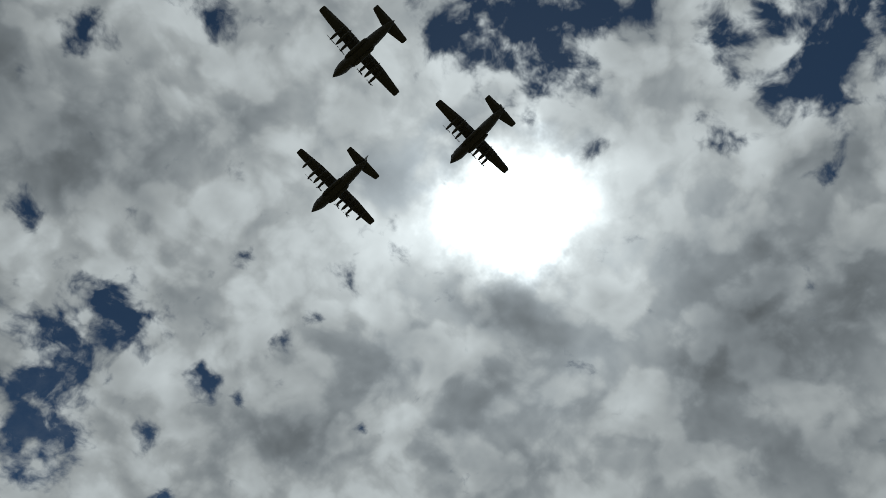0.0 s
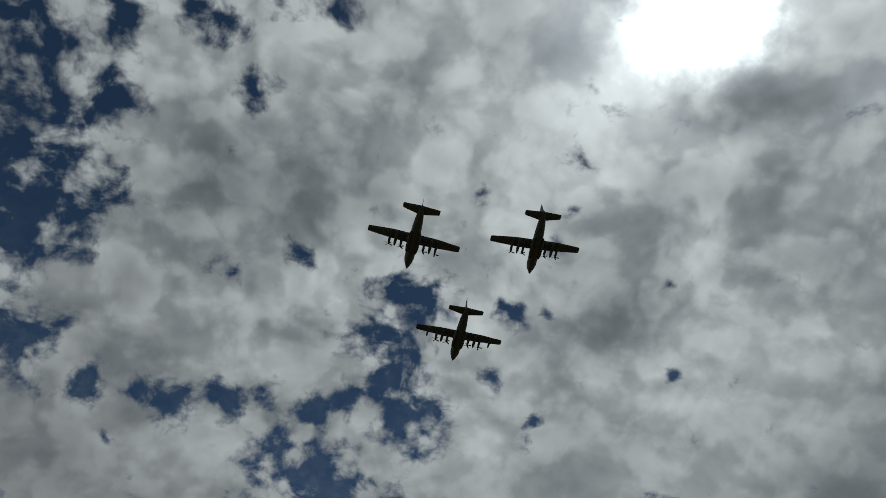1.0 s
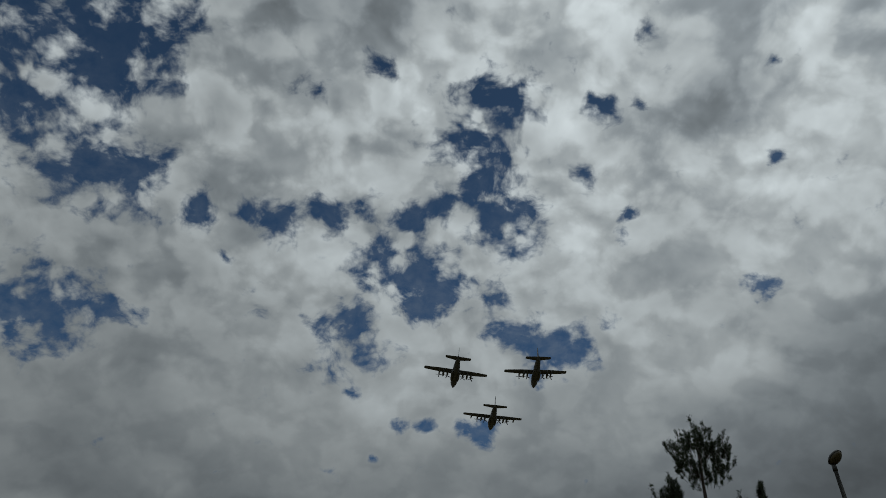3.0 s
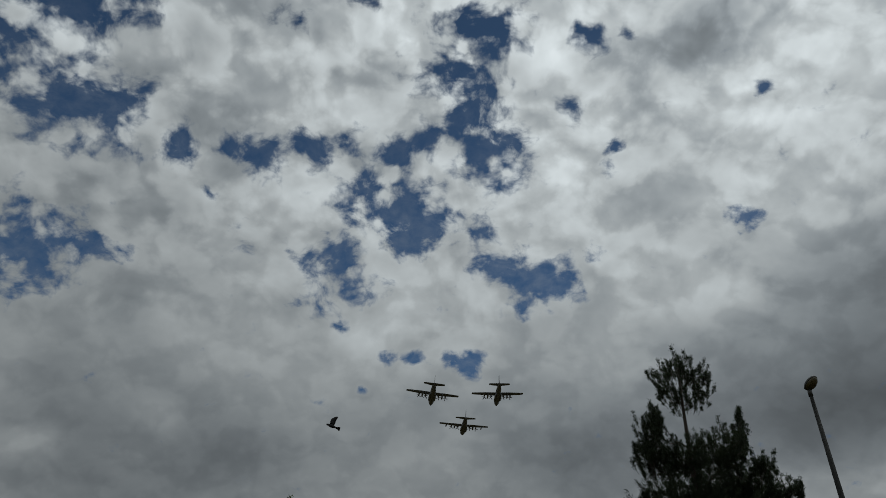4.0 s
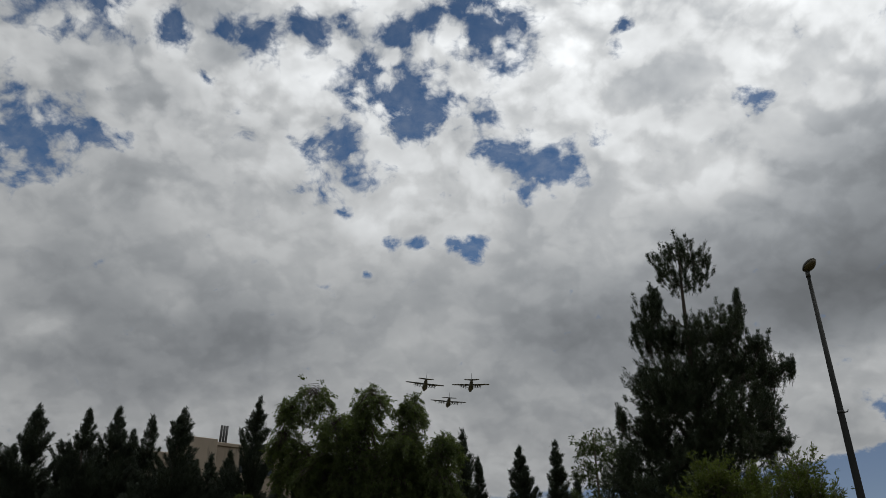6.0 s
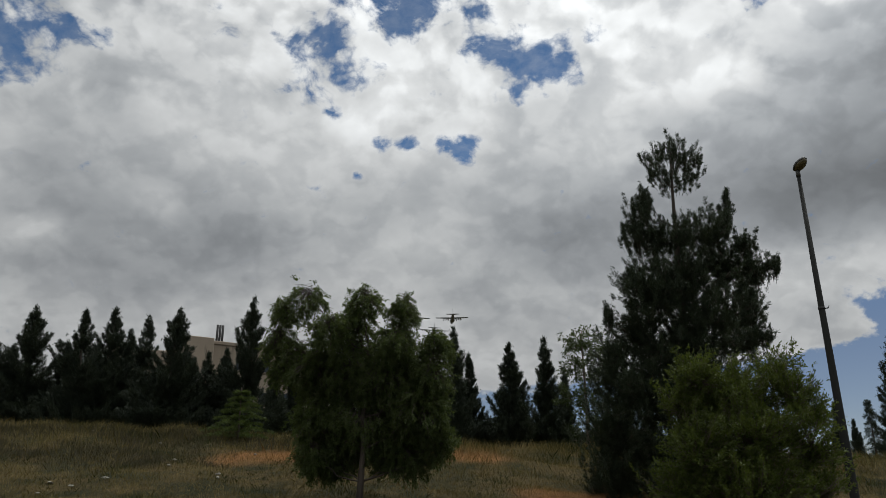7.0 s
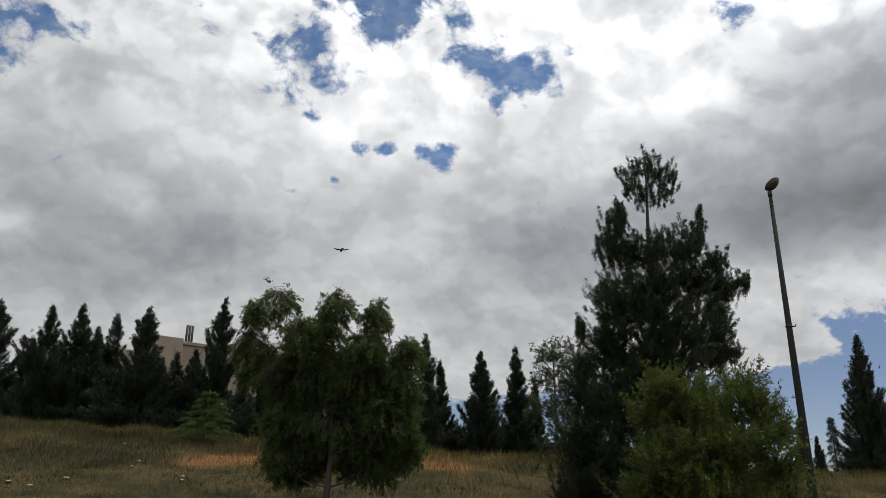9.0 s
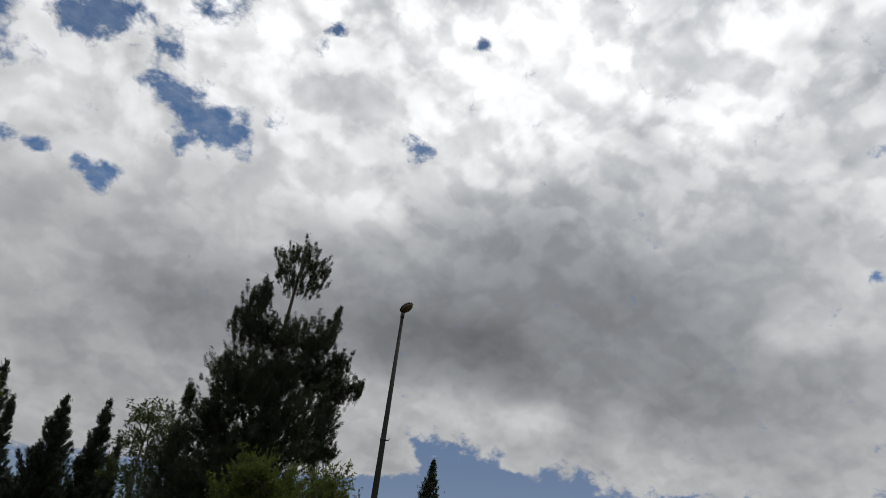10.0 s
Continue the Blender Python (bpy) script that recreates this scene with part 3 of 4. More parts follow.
PINE_BASE, PINE_LOBES = (6.46, 20.00, 1.49), [(0.45, 0.00, 9.70, 0.66, 0.82, 280), (1.08, 0.20, 9.42, 0.52, 0.76, 220), (-0.14, 0.00, 9.36, 0.46, 0.76, 200), (0.42, 0.00, 8.75, 0.58, 0.26, 70), (-0.65, 0.00, 7.85, 0.46, 0.62, 260), (-0.52, 0.00, 8.30, 0.16, 0.42, 60), (-0.91, 0.30, 7.38, 0.34, 0.38, 140), (0.13, 0.40, 7.15, 1.05, 0.70, 520), (0.85, -0.40, 7.04, 1.02, 0.68, 520), (1.80, 0.00, 7.80, 0.24, 0.52, 130), (1.90, 0.00, 8.25, 0.14, 0.42, 60), (1.51, 0.00, 7.36, 0.53, 0.53, 220), (-0.81, 0.00, 7.01, 0.47, 0.51, 220), (2.27, 0.00, 6.84, 0.39, 0.44, 160), (2.92, 0.00, 6.24, 0.32, 0.28, 110), (2.40, 0.00, 5.99, 0.56, 0.42, 240), (0.21, 0.00, 5.82, 1.52, 0.93, 1400), (1.69, 0.40, 6.28, 0.97, 0.79, 700), (-1.15, 0.00, 5.82, 0.23, 0.33, 90), (-0.81, -0.60, 5.17, 0.96, 0.80, 800), (0.78, -0.30, 4.61, 1.49, 0.99, 1400), (2.07, 0.00, 5.32, 0.41, 0.45, 200), (-0.95, 0.30, 4.42, 0.75, 0.91, 700), (-1.87, 0.00, 4.75, 0.16, 0.42, 80), (2.07, 0.00, 4.67, 0.45, 0.31, 160), (2.32, 0.00, 4.19, 0.31, 0.31, 120), (1.75, 0.00, 4.04, 0.68, 0.41, 300), (0.00, 0.00, 3.72, 1.65, 0.99, 1600), (-1.89, 0.00, 3.41, 0.55, 0.96, 520), (-0.98, -0.40, 2.59, 1.42, 1.11, 1600), (0.64, 0.40, 2.70, 1.34, 1.18, 1200), (-1.86, 0.00, 1.60, 0.95, 1.27, 1100), (-0.57, 0.00, 1.02, 1.45, 1.45, 1800), (-2.10, 0.00, 0.45, 0.79, 0.95, 700)]
OLIVE_BASE, OLIVE_LOBES = (-1.89, 17.00, 1.30), [(-1.36, 0.00, 4.74, 0.50, 0.47, 700), (-1.94, 0.30, 4.47, 0.39, 0.48, 520), (-2.11, 0.30, 3.84, 0.50, 0.45, 560), (-1.61, 0.30, 3.49, 0.61, 0.56, 450), (-0.71, -0.40, 3.89, 0.53, 0.53, 700), (0.00, 0.00, 4.67, 0.49, 0.49, 560), (-0.31, 0.50, 4.23, 0.56, 0.56, 800), (0.95, 0.00, 4.39, 0.46, 0.52, 650), (0.79, -0.30, 3.64, 0.58, 0.53, 1000), (1.68, 0.20, 3.61, 0.52, 0.46, 800), (1.64, 0.00, 3.00, 0.48, 0.67, 900), (-0.60, 0.50, 3.08, 1.24, 1.11, 4000), (0.62, 0.50, 2.95, 1.23, 0.96, 3800), (-1.16, 0.60, 3.10, 0.70, 0.70, 1400), (-1.98, 0.60, 3.10, 0.37, 0.42, 350), (1.32, 0.00, 2.07, 0.79, 0.79, 2300), (0.11, 0.60, 1.87, 1.37, 0.96, 4400), (-1.06, 0.40, 1.98, 0.68, 0.82, 2000), (0.93, 0.50, 1.10, 0.81, 0.46, 1700), (-0.77, 0.50, 1.10, 0.68, 0.49, 1500), (-1.14, 0.00, 1.19, 0.33, 0.37, 500), (1.77, 0.30, 1.46, 0.40, 0.54, 700)]
BUSH_BASE, BUSH_LOBES = (5.56, 14.00, 0.50), [(-0.74, 0.00, 3.20, 0.44, 0.39, 900), (-1.01, 0.20, 2.74, 0.39, 0.39, 800), (-0.03, 0.30, 2.91, 0.72, 0.60, 2200), (0.96, 0.30, 3.35, 0.49, 0.44, 800), (1.03, 0.00, 2.88, 0.43, 0.48, 800), (1.50, 0.20, 2.53, 0.32, 0.32, 420), (0.18, 0.00, 2.15, 1.05, 0.70, 3600), (-0.96, -0.20, 1.93, 0.62, 0.68, 2000), (1.20, 0.00, 1.94, 0.48, 0.60, 1100), (0.06, 0.00, 1.24, 1.63, 0.58, 4200), (-1.28, 0.00, 1.24, 0.51, 0.45, 1000), (1.30, 0.00, 1.24, 0.36, 0.36, 500)]
ACACIA_BASE, ACACIA_LOBES = (6.04, 32.00, 3.17), [(0.12, 0.00, 4.96, 0.87, 0.46, 200), (-0.35, 0.30, 4.64, 0.62, 0.31, 110), (0.72, 0.00, 4.45, 0.87, 0.51, 200), (-0.21, -0.00, 3.58, 0.71, 0.56, 200), (0.90, -0.00, 3.46, 0.77, 0.77, 260), (0.21, 0.00, 2.24, 1.01, 0.91, 420), (-0.76, 0.00, 2.48, 0.40, 0.66, 110), (0.62, 0.00, 1.05, 0.76, 0.76, 260)]
ROUND_BASE, ROUND_LOBES = (34.22, 40.00, 2.55), [(0.32, 0.00, 5.17, 1.40, 0.74, 700), (-0.51, 0.50, 4.70, 1.15, 0.74, 500), (1.00, -0.50, 4.78, 1.23, 0.74, 500), (0.14, 0.00, 4.08, 2.04, 0.82, 900)]


def stem_to(lobes, top_radius, base_radius, lean=0.0, low=0.9):
    """A gently bent trunk from the root to just under the highest lobe."""
    top = max(lobes, key=lambda l: l[2] + l[4])
    h = top[2] + top[4] * low
    out = []
    for i in range(9):
        s = i / 8
        out.append(((top[0] * s ** 1.2 + lean * math.sin(s * 5), top[1] * s, h * s), base_radius + (top_radius - base_radius) * s))
    return out


def build_trees():
    pine_tree(PINE_BASE, PINE_LOBES, "tall dark green pine with a thin tufted top", 11)
    leafy_tree("broadleaf_tree", OLIVE_BASE, OLIVE_LOBES, "round broadleaf tree with drooping narrow green leaves", OLIVE_LEAF, BARK_DARK,
               (4, 0.09, 0.023, 0.5, -0.7, 1.15, -0.12, 0.36, 9), 12, [((0, 0, 0), 0.085), ((0.03, 0, 0.6), 0.072), ((0.06, 0.02, 1.3), 0.062), ((0.02, 0.1, 2.0), 0.05), ((0.08, 0.2, 2.8), 0.04), ((0.1, 0.3, 3.6), 0.03)], ragged=0.22, twigs=True)
    leafy_tree("bush", BUSH_BASE, BUSH_LOBES, "dense yellow-green leafy bush on the bank", BUSH_LEAF, BARK,
               (3, 0.075, 0.026, 0.7, 0.5, 0.95, -0.16, 0.42, 9), 13, stem_to(BUSH_LOBES, 0.02, 0.06, 0.03, 0.2), "bush", 0.55, True)
    leafy_tree("slender_tree", ACACIA_BASE, ACACIA_LOBES, "slender light green tree with a sparse layered crown", ACACIA_LEAF, BARK,
               (3, 0.18, 0.05, 0.7, 0.15, 1.0, -0.05, 0.5, 6), 14, stem_to(ACACIA_LOBES, 0.025, 0.09, 0.05))
    leafy_tree("round_tree", ROUND_BASE, ROUND_LOBES, "round green tree beyond the bank", BUSH_LEAF, BARK,
               (3, 0.16, 0.07, 0.8, 0.2, 1.0, -0.3, 0.3, 6), 16, stem_to(ROUND_LOBES, 0.03, 0.12, 0.03, 0.3))
    young_conifer((-7.95, 29.0, float(bank(np.array(-7.95), np.array(29.0))) - 0.05), 2.1, 1.5, "young bright green conifer at the crest of the bank", 15)


CYPRESS_WEST = [(-20.26, 36.00, 4.76, 6.01, 1.80), (-22.44, 38.00, 4.85, 4.33, 1.38), (-23.39, 36.00, 4.98, 4.97, 1.69), (-19.48, 37.00, 4.68, 4.30, 1.31), (-17.36, 35.00, 4.59, 5.67, 1.36), (-16.54, 36.00, 4.50, 6.25, 1.44), (-15.96, 37.00, 4.44, 5.31, 1.11), (-15.69, 38.00, 4.40, 6.42, 1.17), (-12.84, 34.00, 4.28, 5.91, 1.44), (-12.41, 36.00, 4.21, 3.86, 0.89), (-11.86, 37.00, 4.16, 4.39, 0.91), (-10.63, 36.00, 4.09, 4.42, 0.97), (-9.31, 35.00, 4.01, 6.86, 1.07), (-8.64, 38.00, 3.93, 4.05, 0.70), (-8.07, 39.00, 3.89, 4.11, 0.68), (-18.40, 39.00, 4.56, 4.83, 1.18)]
CYPRESS_MID = [(0.41, 33.00, 3.31, 5.59, 0.81), (1.25, 35.00, 3.30, 4.70, 0.77), (3.21, 34.00, 3.23, 5.14, 1.02), (5.10, 36.00, 3.20, 5.81, 1.00), (6.22, 38.00, 3.19, 4.67, 0.60), (-0.41, 38.00, 3.38, 4.62, 0.74)]
CYPRESS_EAST = [(19.33, 45.00, 2.93, 6.63, 0.50), (28.84, 55.00, 2.83, 5.14, 0.72), (32.87, 60.00, 2.81, 4.36, 0.69), (23.57, 38.00, 2.72, 7.75, 1.58), (27.32, 42.00, 2.70, 4.73, 0.97)]
SPRUCE = (29.58, 52.00, 2.79, 5.06, 0.98)


def cypress(height, radius, seed, ragged, label, group):
    """A dark column of upward sprays with uneven side tips."""
    rng = np.random.default_rng(seed)
    root = tree_root("cypress_tree", (0, 0, 0), label, "cypress", group)
    bend = rng.normal(0, 0.15 * radius, 2)
    part("trunk", tube_mesh("trunk", [(0, 0, 0), (bend[0] * .5, bend[1] * .5, height * 0.5), (bend[0], bend[1], height * 0.95)], [0.13, 0.08, 0.015], BARK_DARK, 7), None, root)
    count = int((30 + 28 * height) * (1.40 - 0.45 * ragged))
    pts, ways = [], []
    for i in range(count):
        s = 1.0 - rng.uniform(0.0, 1.0) ** 0.78
        a = i * 2.4 + rng.normal(0, 0.3)
        lump = noise.noise(Vector((math.cos(a) + seed, math.sin(a), s * height * 0.8)))
        reach = radius * float(np.interp(s, [0, 0.15, 0.45, 0.75, 0.92, 1.0], [1.0, 1.05, 0.80, 0.42, 0.14, 0.02])) * rng.uniform(0.65, 1.15) * (1 + 1.5 * ragged * lump)
        rise = rng.uniform(0.8, 1.6) if ragged > 0.4 else rng.uniform(1.5, 3.0)
        way = np.array([math.cos(a), math.sin(a), rise])
        per = int(9 + 72 * reach)
        q = rng.uniform(0.05, 1.0, (per, 1)) ** 0.8
        up = min(rise * reach, 1.2)
        line = np.array([math.cos(a) * reach, math.sin(a) * reach, 0]) * q + np.array([0, 0, up]) * q ** 1.6
        pts.append(line + [bend[0] * s, bend[1] * s, max(0.05, s * (height - 0.12) - up)] + rng.normal(0, 0.04 + 0.035 * radius * (1 - s), (per, 3)) * (1.25 - q))
        ways.append(np.tile(way, (per, 1)))
    q = rng.uniform(0, 1, (int(40 + 60 * radius), 1))
    pts.append(np.array([bend[0], bend[1], 0]) + np.array([0, 0, height]) * (0.72 + 0.28 * q) + rng.normal(0, 1, (len(q), 3)) * [1, 1, 0] * (0.02 + 0.16 * radius * (1 - q)))
    ways.append(np.tile([0, 0, 1.0], (len(q), 1)))
    v, f = sprays(rng, np.concatenate(pts), np.concatenate(ways), 6, 0.15, 0.028, 0.42)
    part("crown", mesh_of("crown", v, f, CYPRESS_LEAF), None, root)
    return root


def build_cypresses():
    seed = 40
    for group, rows, ragged, label in (("cypresses on the crest", CYPRESS_WEST, 0.75, "ragged dark green cypress in a row on the crest"),
                                       ("cypresses behind the bank", CYPRESS_MID, 0.6, "dark pointed cypress behind the grassy bank"),
                                       ("cypresses by the lamp", CYPRESS_EAST, 0.3, "dense dark columnar cypress beyond the bank")):
        for x, y, z, h, r in rows:
            seed += 1
            foot = float(bank(np.array(x), np.array(y))) - 0.1
            root = cypress(h + z - foot, r * (1.15 if ragged > 0.7 else 0.95), seed, ragged, label, group)
            root.location = (x, y, foot)
    x, y, z, h, r = SPRUCE
    rng = np.random.default_rng(90)
    root = tree_root("spruce_tree", (x, y, z), "sparse bluish spruce with drooping tiers", "spruce")
    part("trunk", tube_mesh("trunk", [(0, 0, 0), (0, 0, h)], [0.12, 0.01], BARK_DARK, 7), None, root)
    pts, ways = [], []
    for i in range(46):
        s = i / 46
        a, reach = i * 2.4, r * (1.05 - s) * rng.uniform(0.6, 1.15)
        way = np.array([math.cos(a), math.sin(a), -0.25])
        q = rng.uniform(0.05, 1, (36, 1))
        pts.append([0, 0, 0.4 + s * (h - 0.4)] + way * q * reach + rng.normal(0, 0.04, (36, 3)))
        ways.append(np.tile(way, (36, 1)))
    v, f = sprays(rng, np.concatenate(pts), np.concatenate(ways), 4, 0.18, 0.03, 0.5)
    part("crown", mesh_of("crown", v, f, SPRUCE_LEAF), None, root)


def build_undergrowth():
    """Dark shrubs that fill the row under the cypresses."""
    rng = np.random.default_rng(60)
    for x in np.concatenate([np.arange(-27, -3.5, 1.7), np.arange(-3.6, 10, 1.5)]):
        y = 37 + rng.uniform(-1.5, 2.5)
        z = float(bank(np.array(x), np.array(y))) - 0.1
        low = 0.85
        lobes = [(rng.normal(0, 0.5), rng.normal(0, 0.3), rng.uniform(0.5, 1.3) * low, rng.uniform(0.7, 1.1), rng.uniform(0.6, 1.2) * low, 420) for _ in range(3)]
        leafy_tree("shrub", (x, y, z), lobes, "dark green shrub under the cypress row", HEDGE_LEAF, BARK_DARK,
                   (3, 0.20, 0.07, 0.8, 0.5, 0.8, -0.3, 0.4, 5), int(70 + x * 10) % 1000, [((0, 0, 0), 0.05), ((0, 0, 0.5), 0.04), ((0, 0, 1.0), 0.02)], "shrub")["group"] = "shrubs on the crest"


# ---------------------------------------------------------------- street lamp
POLE = (8.50, 16.0, 0.35, 8.95)


def build_lamp():
    x, y, z0, z1 = POLE
    root = tagged(new("street_lamp"), "tall tapered grey steel street lamp with a drop-shaped head", "street lamp")
    root.matrix_basis = pose(x - 0.02, y, z0)
    h = z1 - z0
    part("pole", tube_mesh("pole", [(0, 0, -0.1), (0, 0, 0.3), (0, 0, h * 0.5), (0, 0, h)], [0.105, 0.10, 0.073, 0.040], GALVANISED, 20), None, root)
    part("base_plate", tube_mesh("base_plate", [(0, 0, 0.0), (0, 0, 0.09)], [0.23, 0.22], GALVANISED, 12), None, root)
    part("collar", tube_mesh("collar", [(0, 0, h - 0.20), (0, 0, h - 0.02)], [0.052, 0.05], LAMP_SHELL, 16), None, root)
    part("clamp", tube_mesh("clamp", [(0, 0, h * 0.60), (0, 0, h * 0.60 + 0.05)], [0.076, 0.076], DARK_METAL, 16), None, root)
    part("hook", tube_mesh("hook", [(0.06, 0, h * 0.60 + 0.02), (0.14, -0.02, h * 0.60 + 0.03), (0.16, -0.02, h * 0.60 + 0.08)], [0.014, 0.014, 0.010], DARK_METAL, 8), None, root)
    tilt = pose(0.0, 0, h - 0.02, 34, 0, -150) @ Matrix.Scale(0.92, 4)
    rings, low = [], []
    for i in range(13):
        s = i / 12
        wide = 0.15 * (math.sin(math.pi * min(1, 0.06 + s * 0.90)) ** 0.55) + 0.01
        rings.append([tilt @ Vector((wide * math.cos(a), -0.06 + 0.42 * s, max(-0.02, 0.62 * wide * math.sin(a)) + 0.05)) for a in [2 * math.pi * k / 18 for k in range(18)]])
        low.append([tilt @ Vector((wide * 0.94 * math.cos(a), -0.04 + 0.385 * s, min(0.02, 0.75 * wide * math.sin(a)) + 0.04)) for a in [2 * math.pi * k / 18 for k in range(18)]])
    head = part("lamp_head", loft(rings, LAMP_SHELL, "lamp_head"), None, root, "dark lamp housing")
    part("cover", loft(low, LAMP_GLASS, "cover"), None, head, "amber translucent lamp cover")


# ---------------------------------------------------------------- building behind the trees
def box(a, b, bevel=0.0):
    bm = bmesh.new()
    bmesh.ops.create_cube(bm, size=1.0)
    for v in bm.verts:
        v.co = Vector([(p + q) / 2 + c * (q - p) for p, q, c in zip(a, b, v.co)])
    if bevel:
        bmesh.ops.bevel(bm, geom=bm.edges[:], offset=bevel, segments=1, affect="EDGES")
    return bm


def build_house():
    root = tagged(new("apartment_building"), "pale limestone apartment building behind the cypresses", "building")
    root.matrix_basis = pose(-22.2, 71.0, 2.75, 0, 0, 34)
    part("wall", box((-3, 0, 0), (12, 16, 13.0), 0.05), STONE, root)
    part("lower_wing", box((-9, 0.4, 0), (-3.003, 15.6, 12.0), 0.05), STONE, root)
    part("stair_tower", box((-3.2, -0.9, 0), (-0.6, 4, 13.45), 0.05), STONE, root)
    part("parapet", box((-3.15, -0.15, 13.003), (12.15, 16.15, 13.35), 0.04), STONE, root)
    for s in range(4):
        for i in range(8):
            x = -8.2 + i * 2.55
            if -4.6 < x < -0.4 or (x < -3 and s == 3):
                continue
            face = 0.4 if x < -3 else 0.0
            w = part("window", box((x, face - 0.06, 1.4 + 3.1 * s), (x + 0.9, face + 0.06, 2.5 + 3.1 * s)), WINDOW, root)
            part("sill", box((x - 0.1, face - 0.16, 1.28 + 3.1 * s), (x + 1.0, face + 0.02, 1.38 + 3.1 * s)), STONE, w)
    for i in range(3):
        part("chimney_pipe", tube_mesh("chimney_pipe", [(0.3 + 0.27 * i, 1.5, 13.0), (0.3 + 0.27 * i, 1.5, 15.3)], [0.12, 0.12], DARK_METAL, 10), None, root)
    # Upright rod with cross rods, added in place of a small tree twig.
    sprig = part("twig_stem", tube_mesh("twig_stem", [(3.0, 2, 13.0), (3.0, 2, 14.7)], [0.03, 0.02], DARK_METAL, 6), None, root)
    for k in range(4):
        part("side_twig", tube_mesh("side_twig", [(2.6 + 0.06 * k, 2, 13.8 + 0.22 * k), (3.4 - 0.06 * k, 2, 13.8 + 0.22 * k)], [0.02, 0.02], DARK_METAL, 5), None, sprig)


ROCKS = [(-9.83, 19.12, 2.4), (-8.59, 19.38, 1.2), (-6.01, 20.27, 1.5), (-9.2, 18.9, 1.6)]


def build_rocks():
    rng = np.random.default_rng(8)
    first = None
    for i in range(16):
        y = rng.uniform(14, 29)
        x = y * rng.uniform(-0.6, 0.5)
        big = 1.0
        if i < len(ROCKS):
            x, y, big = ROCKS[i]
        z = float(bank(np.array(x), np.array(y)))
        m = pose(x, y, z + 0.04, 0, 0, rng.uniform(0, 360)) @ Matrix.Diagonal((big * rng.uniform(0.8, 1.6), rng.uniform(0.5, 1.0), rng.uniform(0.30, 0.50), 1))
        if first is None:
            bm = bmesh.new()
            bmesh.ops.create_icosphere(bm, subdivisions=2, radius=0.07)
            for v in bm.verts:
                v.co *= 1 + 0.35 * noise.noise(v.co * 14)
            first = tagged(part("rock", bm, ROCK), "small pale rock lying in the grass", "rock", "rocks in the grass")
            first.matrix_basis = m
        else:
            copy_thing(first, m).scale = m.to_scale()


# ---------------------------------------------------------------- aircraft
def ring(cx, cy, cz, rx, rz, n=20, flatten=0.0):
    return [Vector((cx + rx * math.cos(a), cy, cz + rz * math.sin(a) * (1 - flatten * (math.sin(a) < 0)))) for a in [2 * math.pi * k / n for k in range(n)]]


def wing_mesh(name, stations, mat):
    """A solid wing through stations (x, leading edge y, trailing edge y, z, thickness)."""
    rings = []
    for x, le, te, z, th in stations:
        c = le - te
        prof = ((0, 0), (0.05, 0.55), (0.25, 1.0), (0.6, 0.7), (1, 0.06), (1, -0.06), (0.6, -0.45), (0.25, -0.6), (0.05, -0.4))
        rings.append([Vector((x, le - c * a, z + th * 0.5 * b)) for a, b in prof])
    return loft(rings, mat, name)


